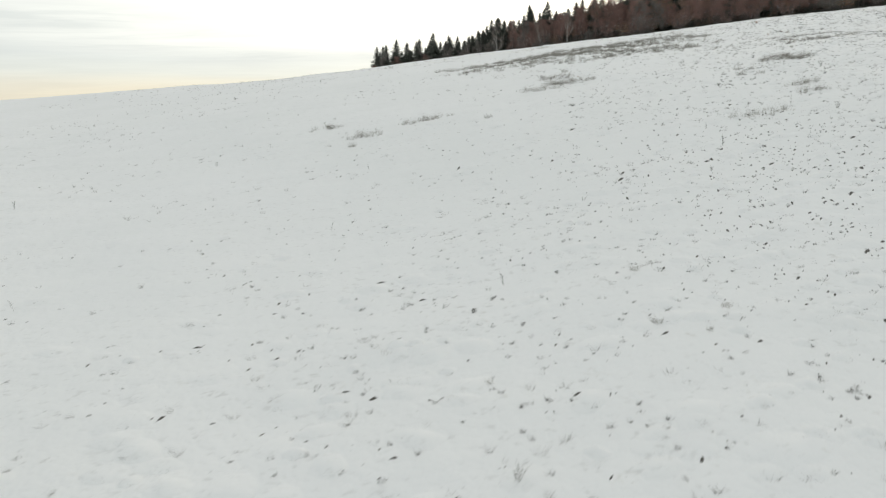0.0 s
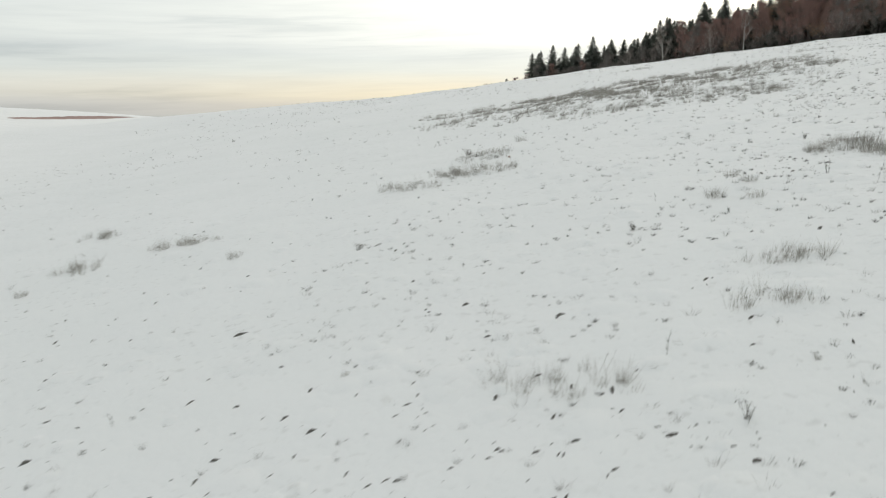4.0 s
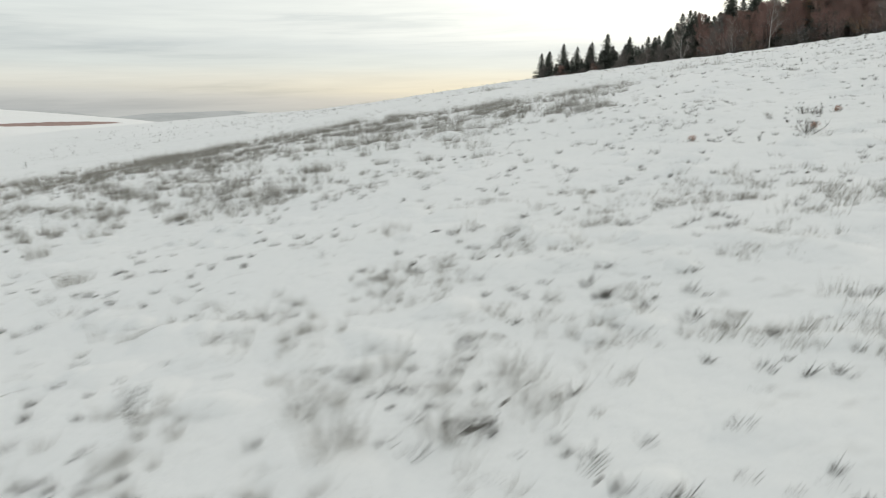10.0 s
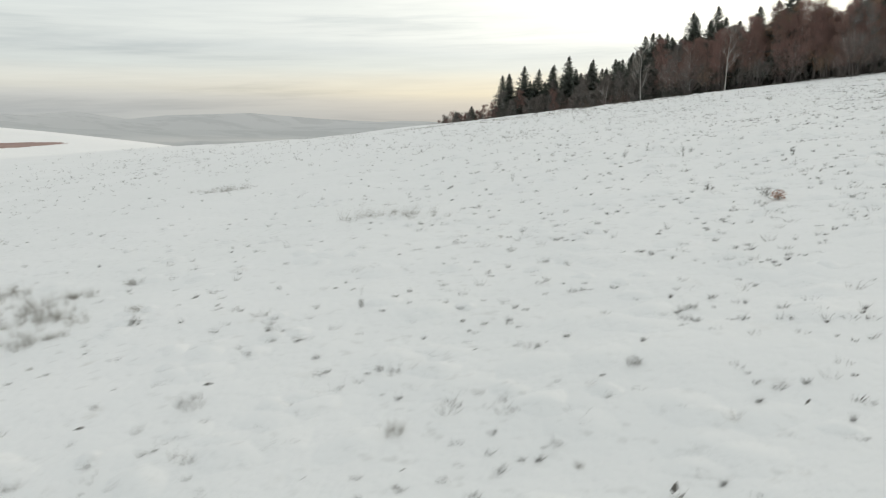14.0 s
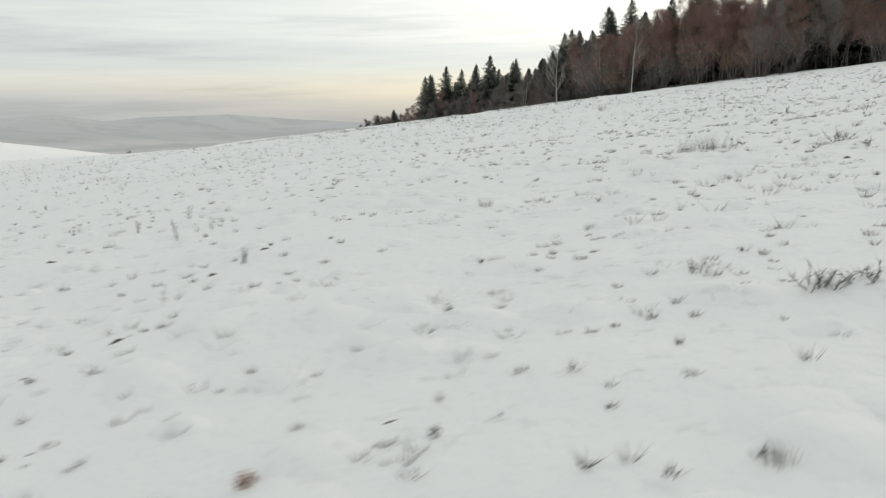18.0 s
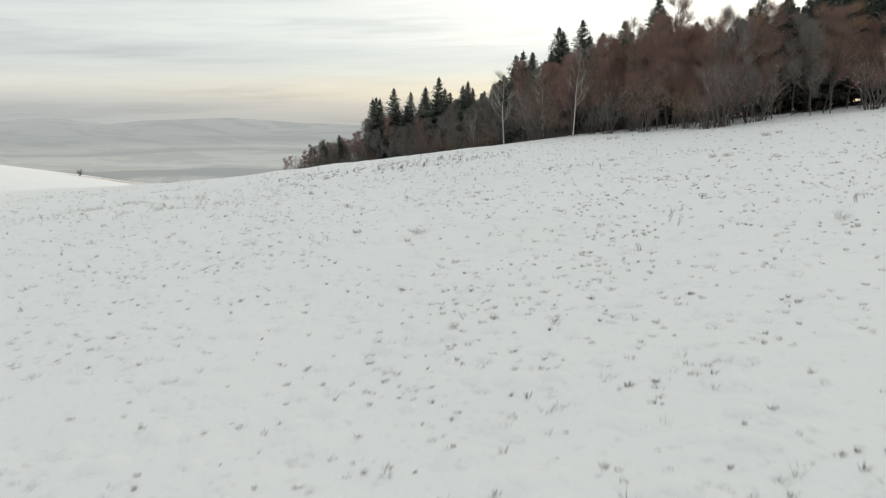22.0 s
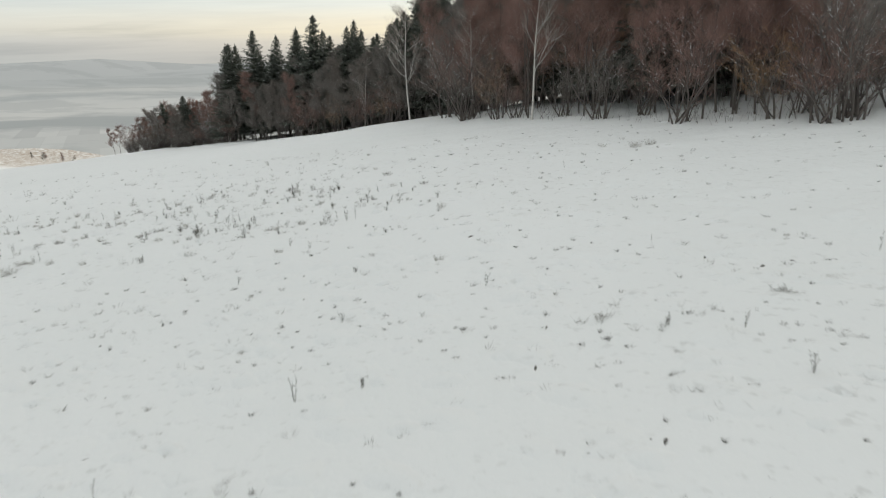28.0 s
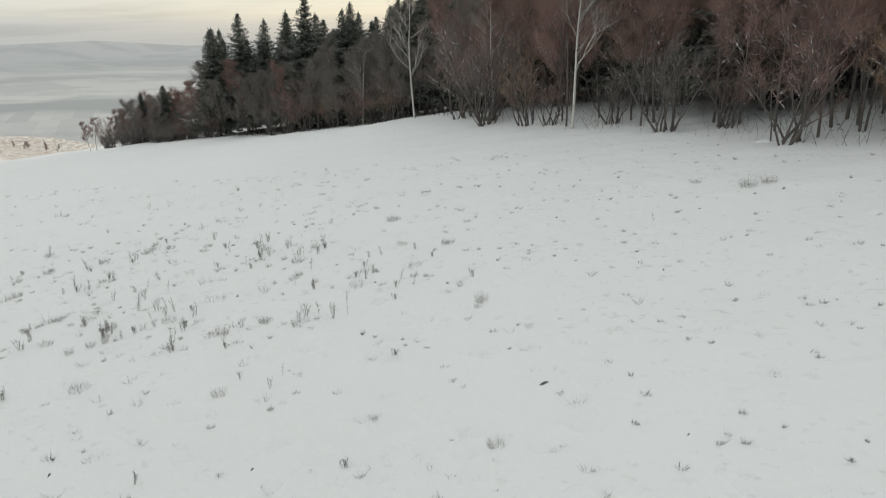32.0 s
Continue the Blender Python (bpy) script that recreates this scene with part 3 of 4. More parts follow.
def build_shrub(h, seed, twig, label):
    """Many stems from one root, spreading upward, with a hazy crown."""
    random.seed(seed)
    t = thing("willow_shrub", label, "shrub", "willow shrubs of the forest edge")
    tw, sn = Shape(), Shape()
    for k in range(random.randint(8, 11)):
        tr = Shape()
        az, el = rnd(0, 6.283), rnd(0.85, 1.5)
        p = Vector((rnd(-.9, .9), rnd(-.9, .9), -0.2))
        pts = wander(p, polar(az, el), h * rnd(0.6, 1.0), 6, 0.17, 0.05)
        r = rnd(0.05, 0.12)
        tr.tube(pts, [r * (1 - 0.8 * i / 6) for i in range(7)], 5)
        for m in range(8):
            u = rnd(2.2, 5.9) if m > 1 else rnd(1.4, 3.2)
            i = int(u)
            q = pts[i].lerp(pts[i + 1], u - i)
            limb_tree(tw, sn, tr, q, ((pts[i + 1] - pts[i]).normalized() * 0.8 + polar(rnd(0, 6.283), rnd(-0.3, 0.7))).normalized(), h * rnd(0.15, 0.3), r * 0.4, 1, h * 0.13, 3, 0.04, 0.015)
        part("stem", tr, BARK_DARK, t, smooth=True)
    part("crown", tw, twig, t, "crown of fine leafless twigs")
    tagged(part("snow", sn, CAP_SNOW, t, "thin snow lying along the branches"), kind="stuff")
    return t


# forest edge, from the right end to the thicket at the far left end
EDGE = [(260, 262), (175, 280), (130, 288), (94, 290), (86, 290), (76, 282), (67, 286), (60, 293), (53, 298), (44, 309), (27, 338), (5, 353), (-20, 364), (-42, 371), (-62, 373)]


def edge_point(s):
    """A point on the edge and the way into the forest, s metres from its right end."""
    for (x0, y0), (x1, y1) in zip(EDGE, EDGE[1:]):
        d = math.hypot(x1 - x0, y1 - y0)
        if s <= d or (x1, y1) == EDGE[-1]:
            u = s / d
            return x0 + (x1 - x0) * u, y0 + (y1 - y0) * u, ((y1 - y0) / d, (x0 - x1) / d)
        s -= d


EDGE_LEN = sum(math.hypot(b[0] - a[0], b[1] - a[1]) for a, b in zip(EDGE, EDGE[1:]))


class Stock:
    """Model trees, each placed once as it is and then copied."""

    def __init__(self, *models):
        self.models, self.used = models, {}

    def plant(self, x, y, scale, which=None, sink=0.0):
        k = random.randrange(len(self.models)) if which is None else which
        ob = self.models[k]
        m = pose(x, y, gz(x, y) - sink, rnd(-2, 2), rnd(-2, 2), rnd(0, 360))
        if k in self.used:
            size = scale / self.used[k]
            return copy_thing(ob, m @ Matrix.Diagonal((size, size, size * rnd(0.93, 1.08), 1)))
        self.used[k] = scale
        ob.matrix_basis = m @ Matrix.Scale(scale, 4)
        return ob


def plant_forest():
    spruces = Stock(build_spruce(20, 6.3, 11), build_spruce(18, 5.8, 12), build_spruce(22, 6.4, 13), build_spruce(15, 5.2, 14), build_spruce(21, 5.7, 15))
    alders = Stock(build_bare("alder", 16, 21), build_bare("alder", 14, 22), build_bare("alder", 17, 23))
    larches = Stock(build_bare("larch", 19, 31), build_bare("larch", 20, 32))
    greys = Stock(build_bare("grey", 15, 41), build_bare("grey", 13, 42), build_bare("grey", 12, 43))
    birches = Stock(build_bare("birch", 20, 51), build_bare("birch", 17, 52), build_bare("birch", 18, 53))
    shrubs = Stock(build_shrub(9, 61, TWIG_RED, "dense multi-stemmed shrub with reddish twigs in snow"), build_shrub(8, 62, TWIG_BROWN, "dense multi-stemmed shrub with brown twigs in snow"),
                   build_shrub(9, 63, TWIG_GREY, "multi-stemmed grey shrub with snow on its branches"), build_shrub(8, 64, TWIG_RED, "dense multi-stemmed shrub with reddish twigs in snow"))
    random.seed(77)
    # rows from the edge inward
    for row, (depth, step) in enumerate([(0.8, 3.4), (4, 3.8), (8, 4.4), (12.5, 5), (18, 5.6), (25, 6.5), (34, 8), (45, 9.5)]):
        s = rnd(0, step)
        while s < EDGE_LEN:
            x, y, n = edge_point(s)
            d = depth + rnd(-1.5, 1.5)
            px, py = x + n[0] * d + rnd(-1, 1), y + n[1] * d + rnd(-1, 1)
            left, tail = x < 30, x < -38
            r = random.random()
            if x > 100 and row == 0:
                s += 2
            if tail and row < 2:
                kinds, size = (shrubs, rnd(0.5, 0.8)) if r < 0.3 else (alders, rnd(0.5, 0.65)) if r < 0.7 else (greys, rnd(0.55, 0.72))
            elif tail:
                kinds, size = (alders, rnd(0.6, 0.8)) if r < 0.6 else (greys, rnd(0.65, 0.85))
            if tail:
                if row > 4:
                    s += step
                    continue
                for k in range(2):
                    shrubs.plant(px + rnd(-3, 3), py + rnd(-3, 3), rnd(0.3, 0.5), 2)
                s -= 0.25 * step
            elif row == 0:
                kinds = (shrubs if r < 0.35 else greys if r < 0.85 else alders) if left else (shrubs if r < 0.5 else alders if r < 0.93 else greys)
                size = rnd(0.6, 0.95) if left else rnd(0.8, 1.15)
            elif row == 1:
                kinds = (greys if r < 0.75 else alders if r < 0.9 else spruces) if left else (alders if r < 0.82 else shrubs if r < 0.9 else greys)
                size = rnd(0.85, 1.05)
            elif row == 2:
                kinds = (greys if r < 0.55 else spruces) if left else (alders if r < 0.86 else larches if r < 0.93 else greys)
                size = rnd(0.95, 1.15) if left else rnd(0.8, 1.0)
            else:
                kinds = (spruces if r < 0.9 else greys) if left else (shrubs if r < 0.15 and row < 5 else spruces if r < (0.15 if row < 4 else 0.82) else larches if r < 0.87 else alders)
                size = rnd(0.96, 1.16) * min(1.0, 0.8 + 0.2 * (x + 38) / 45) if left else rnd(0.9, 1.08) if kinds is spruces and x > 62 else rnd(0.88, 1.04) if kinds is spruces else rnd(0.8, 0.9) if kinds is larches else rnd(0.95, 1.1)
            if (row > 0 or not 45 < x < 74) and math.hypot(px - 26.3, py - 335.8) > 4.5:
                # the taller spruces stand farther in
                which = None
                if kinds is spruces and x < 62:
                    which = random.choice((0, 1, 4, 0, 2)) if left else random.choice((1, 3))
                kinds.plant(px, py, size, which)
            s += step * rnd(0.75, 1.25) * (1.0 if x > 125 else 0.75 if left and 0 < row < 6 else 0.85 if row > 4 else 1)
    # denser wood behind, on the higher side
    for depth, step, kinds, lo, hi in ((22, 6, greys, 0.45, 0.7), (29, 4.5, larches, 0.75, 0.95), (38, 4.5, greys, 0.5, 0.8), (41, 5, alders, 0.9, 1.05), (52, 5, spruces, 1.0, 1.18), (61, 5, spruces, 1.02, 1.2)):
        s = rnd(0, step)
        while s < 290:
            x, y, n = edge_point(s)
            kinds.plant(x + n[0] * depth + rnd(-2, 2), y + n[1] * depth + rnd(-2, 2), rnd(lo, hi))
            s += step * rnd(0.8, 1.2)
    # thin saplings and brushwood along the edge
    np.random.seed(33)
    n = 6500
    spots = [edge_point(v) for v in np.random.uniform(20, EDGE_LEN, n)]
    deep = np.where(np.arange(n) < 3000, np.random.uniform(-0.6, 3.7, n) ** 2 + 0.5, np.random.uniform(8, 48, n))
    bx = np.array([p[0] + p[2][0] * d for p, d in zip(spots, deep)]) + np.random.uniform(-1, 1, n)
    by = np.array([p[1] + p[2][1] * d for p, d in zip(spots, deep)]) + np.random.uniform(-1, 1, n)
    base = np.stack([bx, by, ground_z(bx, by) - 0.1], -1)
    tall = np.random.uniform(0.5, 2.6, (n, 1)) * np.where(deep > 14.5, 1.7, 1.0)[:, None]
    tip = base + np.concatenate([np.random.uniform(-0.6, 0.6, (n, 2)) * tall, tall], 1)
    twig = tip + np.random.uniform(-0.8, 0.8, (n, 3)) * [1, 1, 0.5] + [0, 0, 0.4]
    ob = new("brushwood", leaf_mesh("brushwood", np.concatenate([base, (base + 2 * tip) / 3]), np.concatenate([tip, twig]), np.random.uniform(0.015, 0.04, 2 * n), BARK_DARK))
    tagged(ob, "thin dark saplings and brushwood at the forest edge", "brushwood", kind="stuff")
    # clumps and trunks that stand out before the trees
    for x, y, sc, k in ((65.9, 287.2, 0.95, 0), (59.2, 294.6, 0.8, 2), (63.1, 293.8, 0.65, 3), (47.7, 303.8, 0.75, 1), (49.9, 302.3, 0.6, 0), (55.2, 300.5, 0.6, 2), (72.5, 284.5, 0.8, 1), (75, 281.8, 0.85, 3), (77.2, 283.2, 0.9, 0), (80.5, 285.5, 0.9, 2)):
        shrubs.plant(x, y, sc, k)
    for x, y, sc, k in ((67.7, 287.8, 0.9, 0), (70.2, 288.2, 0.85, 1), (68.9, 290.3, 1.0, 2), (57.5, 297.5, 0.85, 1), (51.5, 301, 0.9, 0)):
        alders.plant(x, y, sc, k)
    # birches that stand out at the edge
    for x, y, sc, k in ((26.3, 335.8, 0.92, 0), (52.1, 299.6, 0.9, 1), (42.8, 313, 0.75, 2), (12, 351, 0.7, 2), (-30, 369, 0.55, 1)):
        birches.plant(x, y, sc, k)
    # a few evergreens in the far thicket, and young ones on the neighbouring hill
    young = Stock(build_spruce(8, 3.6, 17))
    for x, y, sc in ((-236, 480, 0.4),):
        young.plant(x, y, sc)
    for x, y, sc in ((-54, 378, 0.75), (-46, 376, 0.85)):
        spruces.plant(x, y, sc, 3)
    for x, y in ((-60, 374), (-64, 371), (-57, 376), (-66, 375)):
        alders.plant(x, y, rnd(0.4, 0.55))
    for x, y, sc in ((-250, 434, 0.42), (-248, 433, 0.36), (-252, 436, 0.34)):
        shrubs.plant(x, y, sc, 2)
    for x, y in ((-214, 492), (-208, 496), (-219, 489), (-204, 499), (-211, 488)):
        greys.plant(x, y, rnd(0.3, 0.4))
    for x, y in ((-216, 494), (-206, 494)):
        alders.plant(x, y, 0.34)


plant_forest()


# ---------------------------------------------------------------- plants on the meadow
def rand(n, a, b):
    return np.random.uniform(a, b, n)


def tuft_blades(cx, cy, r, h, k, lean=(0.06, -0.03), flat=0.8):
    """Base and tip arrays of k blades for each tuft centre, leaning with the wind."""
    n = len(cx)
    a, q = rand((n, k), 0, 6.283), np.sqrt(rand((n, k), 0, 1))
    r, h = np.broadcast_to(r, n)[:, None], np.broadcast_to(h, n)[:, None]
    bx, by = cx[:, None] + np.cos(a) * q * r, cy[:, None] + np.sin(a) * q * r * 0.8
    bz = ground_z(bx, by) - 0.02
    hh = h * rand((n, k), 0.45, 1.1)
    tx = bx + (np.cos(a) * flat * q + lean[0] + rand((n, k), -.35, .35)) * hh
    ty = by + (np.sin(a) * flat * q + lean[1] + rand((n, k), -.35, .35)) * hh
    base = np.stack([bx, by, bz], -1).reshape(-1, 3)
    tip = np.stack([tx, ty, bz + hh], -1).reshape(-1, 3)
    return base, tip


def build_tuft(seed, k, r, h, mat, name="grass_tuft", label="tuft of dead grey-brown grass in snow", group="grass tufts on the meadow"):
    np.random.seed(seed)
    t = thing(name, label, "grass", group)
    a, q = rand(k, 0, 6.283), np.sqrt(rand(k, 0, 1))
    bx, by = np.cos(a) * q * r, np.sin(a) * q * r
    hh = h * rand(k, 0.4, 1.1)
    base = np.stack([bx, by, np.full(k, -0.05)], -1)
    tip = np.stack([bx + (np.cos(a) * 0.5 * q + 0.15 + rand(k, -.3, .3)) * hh, by + (np.sin(a) * 0.5 * q + rand(k, -.3, .3)) * hh, hh], -1)
    bend = np.stack([rand(k, -.05, .05) * hh, rand(k, -.05, .05) * hh, 0.12 * hh], -1)
    ob = new("foliage", leaf_mesh("foliage", base, tip, rand(k, 0.004, 0.010), mat, bend))
    ob.parent = t
    tagged(ob, kind="stuff")
    return t


def build_stalk(seed, h, stems):
    """A dead weed: thin upright stems with short side twigs and small seed heads."""
    random.seed(seed)
    t = thing("weed_stalk", "dry dead weed with thin upright stems standing in snow", "weed", "dry weed stalks on the meadow")
    hd = Shape()
    for k in range(stems):
        st = Shape()
        tall = h * rnd(0.55, 1.0)
        pts = wander(Vector((rnd(-.10, .10), rnd(-.10, .10), -0.05)), polar(rnd(0, 6.283), rnd(1.25, 1.55)), tall, 4, 0.08, 0.03)
        st.tube(pts, [0.009, 0.008, 0.007, 0.006, 0.004], 3)
        for m in range(9):
            u = rnd(0.8, 3.95)
            i = int(u)
            q = pts[i].lerp(pts[i + 1], u - i)
            e = q + (polar(rnd(0, 6.283), rnd(0.5, 1.3))) * h * rnd(0.07, 0.2)
            hd.blade(q, e, 0.011)
            for z in range(2):
                hd.blade(e + Vector((0, 0, -0.015)), e + Vector((rnd(-.02, .02), rnd(-.02, .02), 0.035)), 0.018)
        for z in range(6):
            c = pts[-1] + Vector((rnd(-.012, .012), rnd(-.012, .012), -0.03 * z))
            hd.blade(c, c + Vector((rnd(-.03, .03), rnd(-.03, .03), 0.04)), 0.016)
        part("stem", st, STALK, t)
    tagged(part("seed_head", hd, STALK, t, "side twigs with small dark seed heads"), kind="stuff")
    return t


def build_brush(seed, h, leafy=False):
    """A low twiggy dead bush, some with rusty leaves left on it."""
    random.seed(seed)
    t = thing("dead_bush", "small bush with rusty dry leaves poking through snow" if leafy else "low twiggy dead bush poking through snow", "bush", "dead bushes on the meadow")
    tw = Shape()
    for k in range(9):
        st = Shape()
        pts = wander(Vector((rnd(-.15, .15), rnd(-.15, .15), -0.05)), polar(rnd(0, 6.283), rnd(0.6, 1.3)), h * rnd(0.6, 1.1), 4, 0.22, 0.02)
        st.tube(pts, [0.009, 0.008, 0.006, 0.004, 0.003], 3)
        for m in range(22):
            u = rnd(0.8, 3.95)
            i = int(u)
            q = pts[i].lerp(pts[i + 1], u - i)
            tw.blade(q, q + polar(rnd(0, 6.283), rnd(-0.1, 1.2)) * h * rnd(0.12, 0.4), 0.010)
        part("stem", st, STALK, t)
    tagged(part("twig_spray", tw, STALK, t), kind="stuff")
    if leafy:
        lf = Shape()
        for k in range(170):
            p = polar(rnd(0, 6.283), rnd(0.4, 1.5)) * h * rnd(0.3, 1.0)
            lf.blade(p, p + Vector((rnd(-.06, .06), rnd(-.06, .06), rnd(-.07, .02))), 0.05)
        tagged(part("dry_leaves", lf, RUSTY, t, "rusty brown withered leaves"), kind="stuff")
    return t


def spread_on(model, spots, lo=0.8, hi=1.25):
    """Puts the model at the first spot and copies at the others; spots are x, y."""
    first = True
    for x, y in spots:
        m = pose(x, y, gz(x, y), rnd(-5, 5), rnd(-5, 5), rnd(0, 360))
        if first:
            model.matrix_basis, first = m, False
        else:
            sc = rnd(lo, hi)
            copy_thing(model, m @ Matrix.Diagonal((sc, sc, sc * rnd(0.85, 1.2), 1)))


def lane(y):
    """The middle of the flight line at y, for spreading plants along it."""
    return np.interp(y, [0, 60, 120, 170, 240, 300], [0, 38, 66, 84, 60, 58])


WEEDY = [(24, 123, 25, 15, 0.5), (51, 96, 7, 5, 0), (53, 104, 9, 5, 0.5), (30, 108, 14, 6, 0.3), (11, 116, 6, 3, 0.3)]


def belt(x, y):
    """How much of the weedy ground across the slope lies at x, y."""
    out = 0.0
    for cx, cy, a, b, turn in WEEDY:
        u, v = (x - cx) * math.cos(turn) + (y - cy) * math.sin(turn), (y - cy) * math.cos(turn) - (x - cx) * math.sin(turn)
        out = np.maximum(out, np.clip(1.25 - (u / a) ** 2 - (v / b) ** 2, 0, 1))
    return out * (0.3 + 0.7 * clumpy(x, y, 62, 5.5, -0.5, 0.8))


def scatter(n, seed, weight, x0=-75, x1=118, y0=8, y1=292):
    """n random spots where weight(x, y) is high."""
    rng = np.random.RandomState(seed)
    xs, ys, got = [], [], 0
    while got < n:
        x, y = rng.uniform(x0, x1, 4 * n), rng.uniform(y0, y1, 4 * n)
        keep = rng.uniform(0, 1, 4 * n) < weight(x, y)
        xs.append(x[keep])
        ys.append(y[keep])
        got += keep.sum()
    return np.concatenate(xs)[:n], np.concatenate(ys)[:n]


def edge_clear(x, y):
    """Fewer plants on the smooth snow in front of the trees."""
    ex = np.interp(x, [-90, -45, 5, 27, 53, 76, 94, 120], [402, 382, 353, 338, 298, 282, 290, 288])
    return np.clip((ex - 8 - y) / 30, 0.04, 1)


def near_line(x, y, wide):
    return np.exp(-((x - lane(y + 14)) / wide) ** 2)


def clumpy(x, y, seed, size, lo, hi):
    return np.clip((wave(x, y, seed, size) - lo) / (hi - lo), 0, 1)


# places of the plants that stand out
STALKS = [(37.1, 72.1), (37.1, 70.1), (35.1, 73.4), (35.4, 81.6), (36.5, 92.8), (40.6, 85.5), (39.9, 78.9), (30.5, 69.4), (28, 56.7), (29.8, 53.3), (19.6, 49), (17.1, 44.2),
          (54, 140), (61, 167), (58, 169), (66.7, 162), (73.5, 145.6), (53.2, 250.7), (54.1, 245.2), (56, 246.1), (47.9, 264.3), (46.3, 93.7), (48, 89.1), (54.8, 138.7), (66.9, 159.2), (56.9, 167.4), (60.8, 165.5), (77.9, 196.8), (79.4, 203.6), (83.3, 170.8), (47.3, 265.5), (49.3, 265.6), (64.2, 258),
          (42.2, 275), (67.1, 250.2), (64.8, 250.3), (72.3, 256.7), (46.3, 264), (41, 270.5), (87.3, 202.5), (51, 240.5)]
BUSHES = [(13.6, 89), (15.4, 88), (12.6, 90.2), (-39.5, 135), (65.8, 153.2), (63.3, 155.3), (49, 233), (34.7, 248), (79.4, 228), (26.4, 67.9), (34.7, 119),
          (60, 120.5), (79.6, 159.9), (80.3, 160.1), (68.5, 252.6), (38.8, 241.4), (45.3, 124), (63.8, 135.9), (54.3, 113), (54.7, 116.7), (54.3, 116.9), (59, 114.7), (60.3, 114.6), (47.3, 136.3), (80.9, 175.2), (81.6, 173.8)]
CLUMPS = [(63.8, 218.1), (91.3, 262), (86.7, 219.2), (78.4, 249.1), (79.8, 248.4), (83.7, 244.2), (30.4, 256.5), (84, 267.8), (82.6, 266.5), (62.9, 277.9), (60.6, 279.2), (63.9, 278.3),
          (30, 71.6), (31, 75), (31.7, 73.4), (31.8, 71.1), (-12.3, 77.4), (-8.6, 66.6), (4.5, 69.3), (16.1, 93.7), (38, 99.3), (33.8, 101.3)]
# low tussocks of grass on the middle slope
TUSSOCKS = [(35.2, 91.1), (33.2, 90.1), (44.1, 91.5), (44.6, 92.1), (45.2, 92.2), (47.8, 91.6), (48.9, 91.2), (42.8, 87.8), (45.7, 86), (47.4, 87.1), (46.6, 86.1), (46.9, 93), (53.1, 116.4),
            (60.5, 119.8), (59.6, 116.8), (57.1, 116.7), (50.2, 121.6), (46.7, 133), (54.2, 132.1), (59.7, 132.3), (66, 134.1), (63.6, 132.2), (78, 161), (77.1, 163.2), (80.6, 162.8), (79.1, 154.9),
            (74.2, 202.8), (73.3, 202.2), (69.1, 211.7), (49.6, 232.6), (60.6, 235.3), (55.1, 257.1), (62.7, 250.6), (51.5, 258)]
# rusty leaves left on small bushes
RUSTS = [(66.3, 152.2), (54.5, 114), (16.6, 87), (55.4, 117.5), (50.9, 112.5), (74, 153.5), (77.4, 163.4)]
# x, y, half length, half width, number of tufts
PATCHES = [(49.6, 94.8, 1.6, 1.4, 22), (44.7, 91.9, 1.3, 0.6, 6), (76.7, 175.4, 0.9, 0.5, 10), (36.8, 79.2, 1.7, 1.3, 70), (38.9, 77.6, 1.5, 1.2, 60), (14.8, 83.6, 3.2, 1.2, 60), (11.2, 80.4, 2.4, 0.9, 30), (-7.5, 70, 2.2, 0.9, 26), (-2, 73, 3, 0.9, 34), (-13, 77.5, 2, 0.9, 18),
           (32, 63.4, 1.6, 0.6, 20), (31, 59.8, 1.6, 0.6, 18), (25, 55.3, 2.4, 0.9, 22), (14, 83, 1.6, 1.2, 24), (14, 88.8, 2.2, 1.6, 40), (34, 136.5, 3.2, 1.6, 50), (34, 139.6, 2.4, 1.2, 30),
           (37, 129.6, 2.2, 1.4, 30), (21, 167, 4, 1.2, 24), (48, 152.4, 3.4, 0.9, 20)]


def litter(cx, cy, grow):
    """Small frozen turf lumps: low uneven six-sided caps, longer than wide."""
    n = len(cx)
    size, turn = rand(n, 0.025, 0.06) * rand(n, 0.5, 1.5) * grow, rand(n, 0, 6.283) * 0.25 + 0.2
    ring = np.arange(6) * 1.0472
    u = np.cos(ring)[None] * size[:, None] * rand((n, 6), 0.9, 2.5)
    v = np.sin(ring)[None] * size[:, None] * rand((n, 6), 0.3, 0.8)
    px = cx[:, None] + u * np.cos(turn)[:, None] - v * np.sin(turn)[:, None]
    py = cy[:, None] + u * np.sin(turn)[:, None] + v * np.cos(turn)[:, None]
    low = np.stack([px, py, ground_z(px, py) - 0.02], -1)
    top = np.stack([cx + rand(n, -.03, .03), cy + rand(n, -.03, .03), ground_z(cx, cy) + size * rand(n, 0.25, 0.7)], -1)[:, None]
    co = np.concatenate([low, top], 1).reshape(-1, 3)
    k = 7 * np.arange(n)[:, None]
    faces = []
    for a in range(6):
        faces += (k + [[a, (a + 1) % 6, 6]]).tolist()
    ob = new("turf_litter", mesh_from("turf_litter", co.tolist(), faces, CLOD))
    tagged(ob, "dark frozen turf and litter scattered over the snow", "litter", kind="stuff")


